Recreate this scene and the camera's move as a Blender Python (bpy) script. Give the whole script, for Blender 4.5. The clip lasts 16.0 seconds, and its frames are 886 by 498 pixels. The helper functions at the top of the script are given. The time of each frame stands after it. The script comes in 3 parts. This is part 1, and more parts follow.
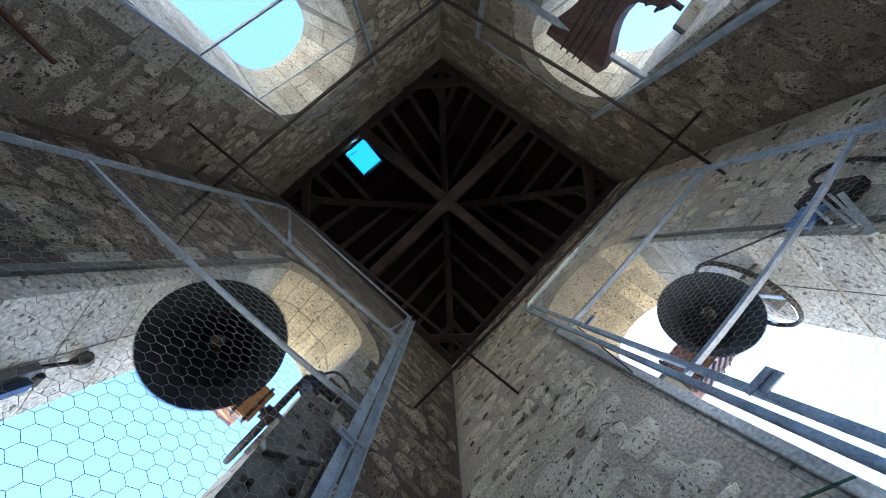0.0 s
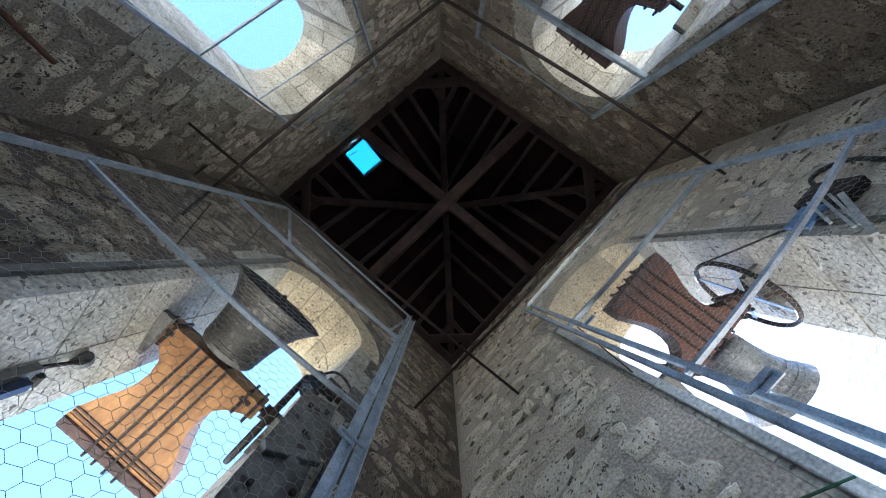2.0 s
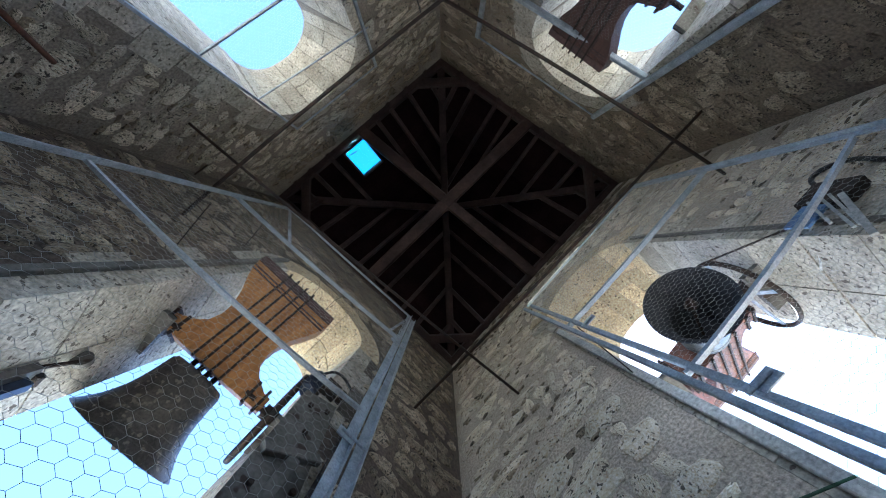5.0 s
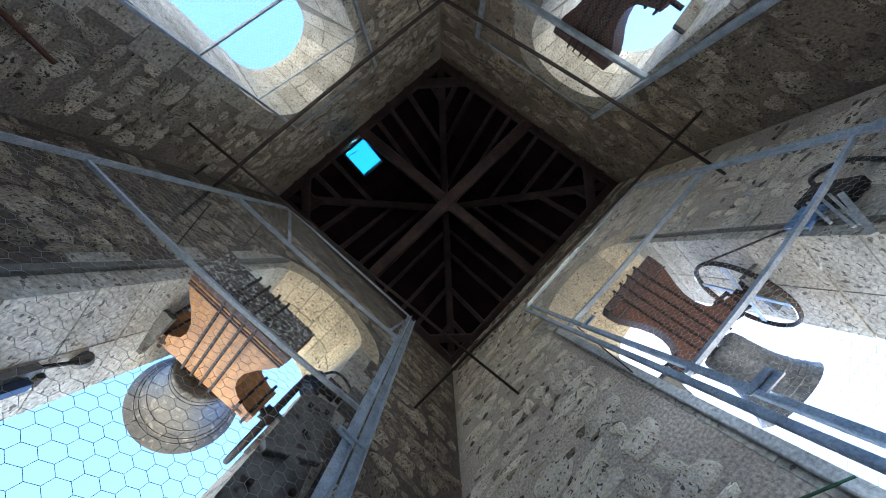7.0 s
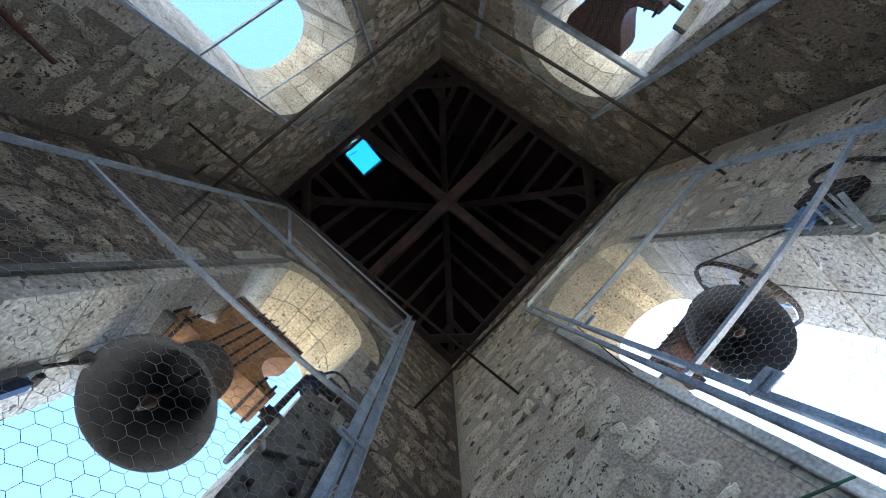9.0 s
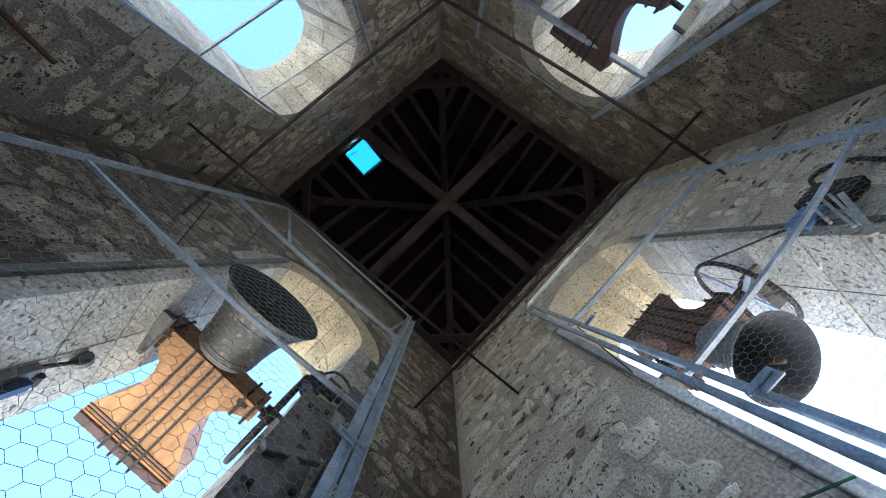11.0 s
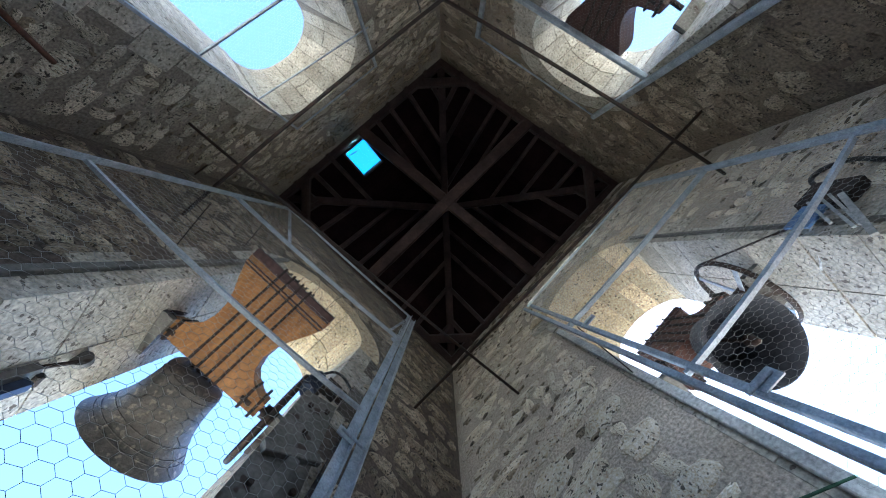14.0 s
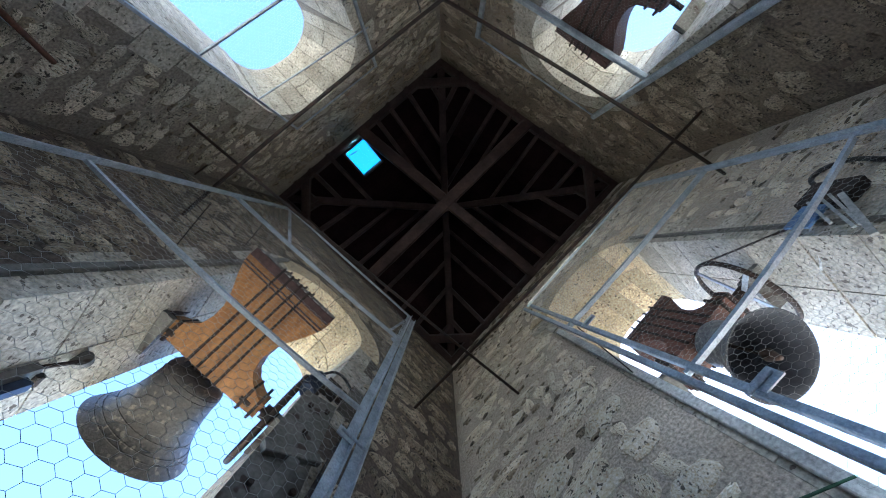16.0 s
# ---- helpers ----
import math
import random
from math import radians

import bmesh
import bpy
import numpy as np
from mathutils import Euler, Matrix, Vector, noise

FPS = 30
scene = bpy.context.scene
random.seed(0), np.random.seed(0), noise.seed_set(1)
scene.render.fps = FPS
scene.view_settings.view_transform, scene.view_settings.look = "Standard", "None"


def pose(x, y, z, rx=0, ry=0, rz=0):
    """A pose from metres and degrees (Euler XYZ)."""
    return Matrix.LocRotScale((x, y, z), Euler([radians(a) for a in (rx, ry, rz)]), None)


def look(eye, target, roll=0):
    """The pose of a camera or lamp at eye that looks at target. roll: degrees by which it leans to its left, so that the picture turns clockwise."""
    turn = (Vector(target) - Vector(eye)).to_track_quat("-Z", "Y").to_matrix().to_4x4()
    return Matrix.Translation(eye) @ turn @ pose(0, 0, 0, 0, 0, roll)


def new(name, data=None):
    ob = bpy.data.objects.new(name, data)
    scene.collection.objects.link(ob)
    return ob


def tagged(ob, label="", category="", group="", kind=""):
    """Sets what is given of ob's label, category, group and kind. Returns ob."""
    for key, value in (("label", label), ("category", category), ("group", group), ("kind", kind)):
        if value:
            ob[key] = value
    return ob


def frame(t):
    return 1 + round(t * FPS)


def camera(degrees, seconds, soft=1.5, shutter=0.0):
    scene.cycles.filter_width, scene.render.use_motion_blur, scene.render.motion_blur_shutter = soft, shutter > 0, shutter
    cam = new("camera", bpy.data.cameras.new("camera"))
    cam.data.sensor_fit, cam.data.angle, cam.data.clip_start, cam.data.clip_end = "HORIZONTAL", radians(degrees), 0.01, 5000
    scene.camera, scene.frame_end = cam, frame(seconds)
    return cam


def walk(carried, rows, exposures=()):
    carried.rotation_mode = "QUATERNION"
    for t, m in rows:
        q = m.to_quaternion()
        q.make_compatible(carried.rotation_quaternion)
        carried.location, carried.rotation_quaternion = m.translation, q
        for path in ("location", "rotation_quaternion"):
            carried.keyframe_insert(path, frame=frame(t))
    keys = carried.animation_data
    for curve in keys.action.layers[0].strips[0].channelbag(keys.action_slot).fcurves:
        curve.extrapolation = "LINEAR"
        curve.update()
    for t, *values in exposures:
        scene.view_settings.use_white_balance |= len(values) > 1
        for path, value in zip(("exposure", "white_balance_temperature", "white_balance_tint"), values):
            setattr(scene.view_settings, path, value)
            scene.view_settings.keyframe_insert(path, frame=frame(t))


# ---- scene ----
cam = camera(100, 16.0, soft=1.0, shutter=0.5)
EYE = 0.3
LOOKUP = pose(0, 0, EYE, 180, 0, 0)
walk(cam, [(0, LOOKUP), (16, LOOKUP)], exposures=[(0, 3.75, 5050, 7), (16, 3.75, 5050, 7)])

# ---- light ----
SUN_EL, SUN_AZ = radians(60), radians(34)     # azimuth from +x towards +y
world = bpy.data.worlds.new("sky")
scene.world = world
world.use_nodes = True
wt = world.node_tree
sky = wt.nodes.new("ShaderNodeTexSky")
sky.sky_type = "NISHITA"
sky.sun_disc = False
sky.sun_elevation = SUN_EL
sky.sun_rotation = radians(90) - SUN_AZ
sky.altitude = 200
sky.dust_density = 0.6
sky.ozone_density = 1.2
wt.links.new(sky.outputs[0], wt.nodes["Background"].inputs[0])
wt.nodes["Background"].inputs[1].default_value = 0.055
lamp = bpy.data.lights.new("sun", "SUN")
lamp.energy, lamp.angle, lamp.color = 5.0, radians(0.6), (1.0, 0.94, 0.85)
sun = new("sun", lamp)
sun_dir = Vector((math.cos(SUN_EL) * math.cos(SUN_AZ), math.cos(SUN_EL) * math.sin(SUN_AZ), math.sin(SUN_EL)))
sun.matrix_world = look(sun_dir * 60, (0, 0, 0))


# ---- materials ----
def material(name, base, dark=None, scale=6.0, rough=0.8, metal=0.0, bump=0.2, fine=60.0, spots=None, spot_scale=40.0,
             spot_level=0.6, island=0.0, random_tint=0.0, streak=None, shift=False, grain=0.3):
    """Two scales of colour, optional dark pits, a tint by object or island, and relief."""
    m = bpy.data.materials.new(name)
    m.use_nodes = True
    t = m.node_tree
    b = t.nodes["Principled BSDF"]
    b.inputs["Roughness"].default_value, b.inputs["Metallic"].default_value = rough, metal
    co = t.nodes.new("ShaderNodeTexCoord")
    vec = co.outputs["Object"]
    if streak:
        mp = t.nodes.new("ShaderNodeMapping")
        mp.inputs["Scale"].default_value = streak
        t.links.new(vec, mp.inputs[0])
        vec = mp.outputs[0]

    if shift:                   # no two stones show the same grain
        info, add = t.nodes.new("ShaderNodeObjectInfo"), t.nodes.new("ShaderNodeVectorMath")
        add.operation = "MULTIPLY_ADD"
        add.inputs[1].default_value = (1, 1, 1)
        wide = t.nodes.new("ShaderNodeMath")
        wide.operation = "MULTIPLY"
        wide.inputs[1].default_value = 90.0
        t.links.new(info.outputs["Random"], wide.inputs[0])
        t.links.new(vec, add.inputs[0])
        t.links.new(wide.outputs[0], add.inputs[2])
        vec = add.outputs[0]

    def tex(s, detail=6.0):
        n = t.nodes.new("ShaderNodeTexNoise")
        n.inputs["Scale"].default_value, n.inputs["Detail"].default_value = s, detail
        t.links.new(vec, n.inputs["Vector"])
        return n

    def mix(kind, fac, a, bb):
        n = t.nodes.new("ShaderNodeMix")
        n.data_type, n.blend_type = "RGBA", kind
        for sock, v in ((n.inputs[0], fac), (n.inputs[6], a), (n.inputs[7], bb)):
            if isinstance(v, (tuple, float, int)):
                sock.default_value = (*v, 1) if isinstance(v, tuple) else v
            else:
                t.links.new(v, sock)
        return n.outputs[2]

    def ramp(v, lo, hi):
        n = t.nodes.new("ShaderNodeMapRange")
        n.inputs[1].default_value, n.inputs[2].default_value = lo, hi
        t.links.new(v, n.inputs[0])
        return n.outputs[0]

    big, small = tex(scale), tex(fine)
    dark = dark or tuple(c * 0.55 for c in base)
    col = mix("MIX", ramp(big.outputs[0], 0.35, 0.68), base, dark)
    col = mix("OVERLAY", grain, col, ramp(small.outputs[0], 0.25, 0.75))
    if spots:
        pit = tex(spot_scale, 2.0)
        col = mix("MIX", ramp(pit.outputs[0], spot_level, spot_level + 0.05), col, spots)
    if island or random_tint:
        g = t.nodes.new("ShaderNodeNewGeometry") if island else t.nodes.new("ShaderNodeObjectInfo")
        v = t.nodes.new("ShaderNodeMapRange")
        amount = island or random_tint
        v.inputs[3].default_value, v.inputs[4].default_value = 1 - amount, 1 + amount * 0.7
        t.links.new(g.outputs["Random Per Island" if island else "Random"], v.inputs[0])
        h = t.nodes.new("ShaderNodeHueSaturation")
        t.links.new(v.outputs[0], h.inputs["Value"])
        t.links.new(col, h.inputs["Color"])
        col = h.outputs[0]
    t.links.new(col, b.inputs["Base Color"])
    bp = t.nodes.new("ShaderNodeBump")
    bp.inputs["Strength"].default_value, bp.inputs["Distance"].default_value = bump, 0.02
    t.links.new(mix("MIX", 0.5, big.outputs[0], small.outputs[0]), bp.inputs["Height"])
    t.links.new(bp.outputs[0], b.inputs["Normal"])
    return m


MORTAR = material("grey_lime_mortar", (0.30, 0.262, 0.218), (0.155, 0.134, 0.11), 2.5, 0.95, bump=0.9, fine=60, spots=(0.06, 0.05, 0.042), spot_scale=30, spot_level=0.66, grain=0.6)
# East mortar: pale lime, with the wall's light also put into it.
MORTAR_PALE = material("lit_pale_lime_mortar", (0.54, 0.465, 0.38), (0.36, 0.305, 0.245), 2.2, 0.95, bump=1.0, fine=70, spots=(0.15, 0.125, 0.10), spot_scale=26, spot_level=0.66, grain=0.6)
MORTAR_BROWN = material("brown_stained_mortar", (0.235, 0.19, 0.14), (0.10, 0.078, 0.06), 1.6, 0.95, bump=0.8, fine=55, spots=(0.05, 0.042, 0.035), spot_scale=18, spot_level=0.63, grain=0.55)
# South mortar: brown, with the shade above its arch put into the colour.
MORTAR_DARK = material("shaded_brown_mortar", (0.155, 0.125, 0.098), (0.072, 0.057, 0.045), 1.8, 0.95, bump=0.9, fine=55, spots=(0.04, 0.033, 0.028), spot_scale=20, spot_level=0.63, grain=0.6)
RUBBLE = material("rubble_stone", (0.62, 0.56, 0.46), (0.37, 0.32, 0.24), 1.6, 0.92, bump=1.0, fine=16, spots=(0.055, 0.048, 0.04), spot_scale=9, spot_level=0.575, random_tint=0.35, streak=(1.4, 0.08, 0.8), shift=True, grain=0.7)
# North: brown staining; south: shade put into the same stone colour.
RUBBLE_BROWN = material("stained_shaded_rubble", (0.42, 0.355, 0.265), (0.18, 0.145, 0.105), 1.6, 0.92, bump=1.0, fine=16, spots=(0.05, 0.042, 0.035), spot_scale=9, spot_level=0.58, random_tint=0.4, streak=(1.4, 0.08, 0.8), shift=True, grain=0.7)
# Joined stones, mostly high up: staining plus eaves shade put into the colour.
RUBBLE_SHADED_FAR = material("stained_shaded_rubble_joined", (0.29, 0.235, 0.165), (0.125, 0.098, 0.07), 6, 0.92, bump=1.0, fine=70, spots=(0.04, 0.034, 0.028), spot_scale=42, spot_level=0.58, island=0.4, grain=0.7)
ASHLAR = material("ashlar_limestone", (0.50, 0.465, 0.40), (0.33, 0.295, 0.235), 5, 0.9, bump=0.6, fine=60, spots=(0.12, 0.10, 0.08), spot_scale=38, spot_level=0.62, random_tint=0.2, grain=0.5)
# Warm bounced sunlight on the south and east arches is put into this stone.
WARM_LIT = material("warm_lit_limestone", (0.66, 0.56, 0.38), (0.46, 0.37, 0.235), 5, 0.9, bump=0.8, fine=60, spots=(0.12, 0.095, 0.065), spot_scale=34, spot_level=0.63, random_tint=0.28, grain=0.6)
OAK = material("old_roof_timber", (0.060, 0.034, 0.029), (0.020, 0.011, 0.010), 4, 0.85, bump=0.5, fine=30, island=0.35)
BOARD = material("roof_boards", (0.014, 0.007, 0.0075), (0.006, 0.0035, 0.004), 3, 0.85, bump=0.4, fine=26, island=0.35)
next(n for n in BOARD.node_tree.nodes if n.type == "BSDF_PRINCIPLED").inputs["Specular IOR Level"].default_value = 0.05  # near-black boards, almost no sheen
TILE = material("clay_roof_tile", (0.35, 0.16, 0.10), None, 6, 0.9, island=0.3)
# Blue sky mirrored in the bars is put into the steel colour.
GALV = material("sky_tinted_galvanised", (0.46, 0.51, 0.58), (0.29, 0.33, 0.385), 14, 0.5, 0.4, 0.2, 120)
WIRE = material("galvanised_wire", (0.50, 0.50, 0.48), None, 20, 0.5, 0.3, 0.1, 120)
# Darker copy of the wire; puts shade before the upper south wall.
WIRE_SHADED = material("shaded_wire", (0.07, 0.06, 0.05), None, 20, 0.8, 0.2, 0.1, 120)
IRON = material("black_wrought_iron", (0.025, 0.023, 0.022), (0.06, 0.035, 0.025), 18, 0.7, 0.4, 0.5, 90)
BRONZE = material("weathered_bell_bronze", (0.10, 0.088, 0.074), (0.042, 0.037, 0.034), 7, 0.5, 0.35, 0.3, 70, spots=(0.22, 0.19, 0.15), spot_scale=30, spot_level=0.60, grain=0.5)
# East bell's grey bronze; sky glare around it is put into the colour.
BRONZE_GREY = material("glare_grey_bronze", (0.22, 0.225, 0.235), (0.12, 0.125, 0.135), 6, 0.5, 0.4, 0.3, 70, spots=(0.32, 0.32, 0.31), spot_scale=26, spot_level=0.62, grain=0.5)
YOKE_ORANGE = material("orange_varnished_wood", (0.46, 0.225, 0.07), (0.28, 0.125, 0.04), 5, 0.55, 0, 0.25, 40, streak=(6, 6, 1.2), grain=0.45)
# Bell insides: their shade is put into the colour, glare too in the grey.
INSIDE_SHADE_GREY = material("glare_shaded_inner_bronze", (0.055, 0.058, 0.07), (0.03, 0.032, 0.04), 8, 0.7, 0.3, 0.3, 60)
INSIDE_SHADE = material("shaded_inner_bronze", (0.020, 0.019, 0.020), (0.010, 0.010, 0.011), 8, 0.75, 0.2, 0.3, 60)
YOKE_DARK = material("dark_red_stained_wood", (0.085, 0.036, 0.028), (0.045, 0.022, 0.018), 6, 0.6, 0, 0.3, 40, streak=(6, 6, 1.2))
YOKE_RED = material("red_brown_painted_wood", (0.16, 0.065, 0.04), (0.085, 0.04, 0.03), 6, 0.6, 0, 0.25, 40, streak=(6, 6, 1.2))
CHALK = material("pale_weathered_plank", (0.50, 0.50, 0.48), (0.33, 0.33, 0.32), 5, 0.85, 0, 0.5, 60, grain=0.5)
YOKE_TOP = material("dark_counterweight_wood", (0.10, 0.055, 0.05), (0.05, 0.03, 0.03), 8, 0.7, 0, 0.3, 40)
LICHEN = material("lichen_covered_wood", (0.17, 0.15, 0.13), (0.06, 0.05, 0.045), 9, 0.95, 0, 0.8, 60, spots=(0.42, 0.41, 0.37), spot_scale=45, spot_level=0.55, grain=0.6)
BLUE = material("blue_motor_paint", (0.03, 0.045, 0.09), None, 10, 0.5, 0.2, 0.1)
SHEET = material("grey_painted_sheet_steel", (0.20, 0.19, 0.17), (0.10, 0.092, 0.08), 6, 0.6, 0.3, 0.2, 60, spots=(0.06, 0.04, 0.03), spot_scale=12, spot_level=0.64)
FLOOR = material("dark_unseen_floor", (0.075, 0.06, 0.048), (0.045, 0.036, 0.03), 3, 0.9, 0, 0.3, 50)
# East stones: a lighter copy, with the wall's light put into the colour.
RUBBLE_LIT = material("lit_rubble_stone", (0.78, 0.71, 0.59), (0.56, 0.48, 0.36), 1.6, 0.92, bump=1.0, fine=16, spots=(0.12, 0.10, 0.075), spot_scale=9, spot_level=0.60, random_tint=0.2, streak=(1.4, 0.08, 0.8), shift=True, grain=0.6)
EARTH = material("dry_ground", (0.30, 0.265, 0.205), (0.21, 0.19, 0.14), 0.02, 0.95, 0, 0.2, 0.5)
CABLE = material("cable_sheath", (0.03, 0.03, 0.03), None, 20, 0.6)
PALE = material("dusty_grey_plastic", (0.42, 0.43, 0.42), (0.3, 0.3, 0.29), 12, 0.6)
WHITE = material("plain_white", (0.75, 0.75, 0.72), None, 20, 0.5)
GREEN = material("green_hose_plastic", (0.03, 0.10, 0.05), None, 20, 0.6)


# Added pane: it puts the deep blue of the sky into the skylight.
GLASS = bpy.data.materials.new("sky_blue_pane")
GLASS.use_nodes = True
g_bsdf = GLASS.node_tree.nodes["Principled BSDF"]
g_bsdf.inputs["Base Color"].default_value = (0.22, 0.72, 1.0, 1)
g_bsdf.inputs["Transmission Weight"].default_value = 1.0
g_bsdf.inputs["Roughness"].default_value = 0.02
g_bsdf.inputs["IOR"].default_value = 1.1


# ---- mesh tools ----
def finish(name, bm, mat, smooth=False):
    me = bpy.data.meshes.new(name)
    bmesh.ops.recalc_face_normals(bm, faces=bm.faces)
    bm.to_mesh(me)
    bm.free()
    me.materials.append(mat)
    if smooth:
        for p in me.polygons:
            p.use_smooth = True
    return me


def part(name, bm, mat, parent, label="", smooth=False):
    ob = new(name, finish(name, bm, mat, smooth))
    ob.parent = parent
    return tagged(ob, label) if label else ob


def thing(name, m, label, category, group="", kind=""):
    ob = new(name)
    ob.empty_display_size = 0.1
    ob.matrix_world = m
    return tagged(ob, label, category, group, kind)


def hexa(bm, pts):
    """A block from 8 corners: four of one end, four of the other, in the same turn."""
    v = [bm.verts.new(p) for p in pts]
    for f in ((0, 1, 2, 3), (7, 6, 5, 4), (0, 4, 5, 1), (1, 5, 6, 2), (2, 6, 7, 3), (3, 7, 4, 0)):
        bm.faces.new([v[i] for i in f])
    return bm


def box(bm, a, b):
    (x0, y0, z0), (x1, y1, z1) = a, b
    return hexa(bm, [(x0, y0, z0), (x1, y0, z0), (x1, y1, z0), (x0, y1, z0), (x0, y0, z1), (x1, y0, z1), (x1, y1, z1), (x0, y1, z1)])


def bar(bm, p, q, w, h=None, up=(0, 0, 1), bevel=0.0):
    """A bar of section w x h from p to q; h is measured towards up."""
    p, q, h = Vector(p), Vector(q), h or w
    d = (q - p).normalized()
    s = d.cross(Vector(up))
    if s.length < 1e-4:
        s = d.cross(Vector((1, 0, 0)))
    s.normalize()
    n = s.cross(d)
    c = min(w, h) * 0.14 if not bevel else bevel
    ring = [(w / 2 - c, h / 2), (w / 2, h / 2 - c), (w / 2, c - h / 2), (w / 2 - c, -h / 2), (c - w / 2, -h / 2), (-w / 2, c - h / 2), (-w / 2, h / 2 - c), (c - w / 2, h / 2)]
    a = [bm.verts.new(p + s * x + n * y) for x, y in ring]
    b = [bm.verts.new(q + s * x + n * y) for x, y in ring]
    bm.faces.new(a)
    bm.faces.new(b[::-1])
    for i in range(8):
        j = (i + 1) % 8
        bm.faces.new((a[i], b[i], b[j], a[j]))
    return bm


def sagging(bm, p, q, w, sag, steps=8):
    """A long square bar that hangs down by sag in the middle."""
    p, q = Vector(p), Vector(q)
    side = (q - p).cross(Vector((0, 0, 1))).normalized() * (w / 2)
    lift = Vector((0, 0, w / 2))
    rings = []
    for i in range(steps + 1):
        t = i / steps
        c = p.lerp(q, t) - Vector((0, 0, 4 * sag * t * (1 - t)))
        rings.append([bm.verts.new(c + a * side + d * lift) for a, d in ((1, 1), (-1, 1), (-1, -1), (1, -1))])
    bm.faces.new(rings[0])
    bm.faces.new(rings[-1][::-1])
    for a, d in zip(rings, rings[1:]):
        for i in range(4):
            j = (i + 1) % 4
            bm.faces.new((a[i], d[i], d[j], a[j]))
    return bm


def rod(bm, p, q, r, seg=10):
    p, q = Vector(p), Vector(q)
    d = (q - p).normalized()
    s = d.orthogonal().normalized()
    n = d.cross(s)
    a, b = [], []
    for i in range(seg):
        t = 2 * math.pi * i / seg
        o = s * math.cos(t) * r + n * math.sin(t) * r
        a.append(bm.verts.new(p + o))
        b.append(bm.verts.new(q + o))
    bm.faces.new(a)
    bm.faces.new(b[::-1])
    for i in range(seg):
        j = (i + 1) % seg
        bm.faces.new((a[i], b[i], b[j], a[j]))
    return bm


def lathe(bm, profile, seg=64, closed=True):
    """Turns (radius, z) round the z axis."""
    rings = []
    for r, z in profile:
        rings.append([bm.verts.new((r * math.cos(2 * math.pi * i / seg), r * math.sin(2 * math.pi * i / seg), z)) for i in range(seg)] if r > 1e-5 else [bm.verts.new((0, 0, z))])
    for a, b in zip(rings, rings[1:] + (rings[:1] if closed else [])):
        for i in range(seg):
            j = (i + 1) % seg
            f = [a[i % len(a)], b[i % len(b)], b[j % len(b)], a[j % len(a)]]
            f = list(dict.fromkeys(f))
            if len(f) > 2:
                bm.faces.new(f)
    return bm


def torus(bm, centre, axis, R, r, seg=56, sub=8, flat=1.0):
    axis = Vector(axis).normalized()
    s = axis.orthogonal().normalized()
    n = axis.cross(s)
    rings = []
    for i in range(seg):
        t = 2 * math.pi * i / seg
        o = s * math.cos(t) + n * math.sin(t)
        rings.append([bm.verts.new(Vector(centre) + o * (R + r * math.cos(2 * math.pi * k / sub)) + axis * (r * flat * math.sin(2 * math.pi * k / sub))) for k in range(sub)])
    for i in range(seg):
        a, b = rings[i], rings[(i + 1) % seg]
        for k in range(sub):
            bm.faces.new((a[k], b[k], b[(k + 1) % sub], a[(k + 1) % sub]))
    return bm


# ---- plan of the tower ----
EAVE = EYE + 5.2
CORNER = {"t": (-0.032, -2.671), "r": (2.458, -0.917), "b": (0.126, 1.636), "l": (-2.323, -0.719)}
APEX = Vector((0.04, -0.72, EYE + 6.6))
THICK = 0.6
SIDES = {"south": ("l", "b"), "east": ("b", "r"), "north": ("r", "t"), "west": ("t", "l")}
# each opening: inner jambs, outer jambs, inner and outer springing
OPEN = {"south": (1.27, 2.25, 1.38, 2.17, 3.12, 3.05), "east": (1.28, 2.29, 1.42, 2.2, 3.42, 3.1),
        "north": (0.93, 1.99, 0.93, 1.80, 3.40, 3.5), "west": (1.03, 2.13, 1.25, 2.06, 3.42, 3.58)}
SILL = 0.55


def wall_frame(side):
    """Along the wall to the right, outwards, up; heights from the eye."""
    a, b = (Vector((*CORNER[k], 0)) for k in SIDES[side])
    u = (b - a).normalized()
    n = Vector((-u.y, u.x, 0))
    m = Matrix((u, n, (0, 0, 1))).transposed().to_4x4()
    return Matrix.Translation((a.x, a.y, EYE)) @ m, (b - a).length


FRAME = {s: wall_frame(s) for s in SIDES}


LEAN = {"east": (0.13, 0.20)}      # how far the first jamb leans in at the sill, inside and outside


def arch(u0, u1, spring, lean=0.0, n=20):
    c, r = (u0 + u1) / 2, (u1 - u0) / 2
    return [(u0 + lean, SILL)] + [(c - r * math.cos(math.pi * i / n), spring + r * math.sin(math.pi * i / n)) for i in range(n + 1)] + [(u1, SILL)]


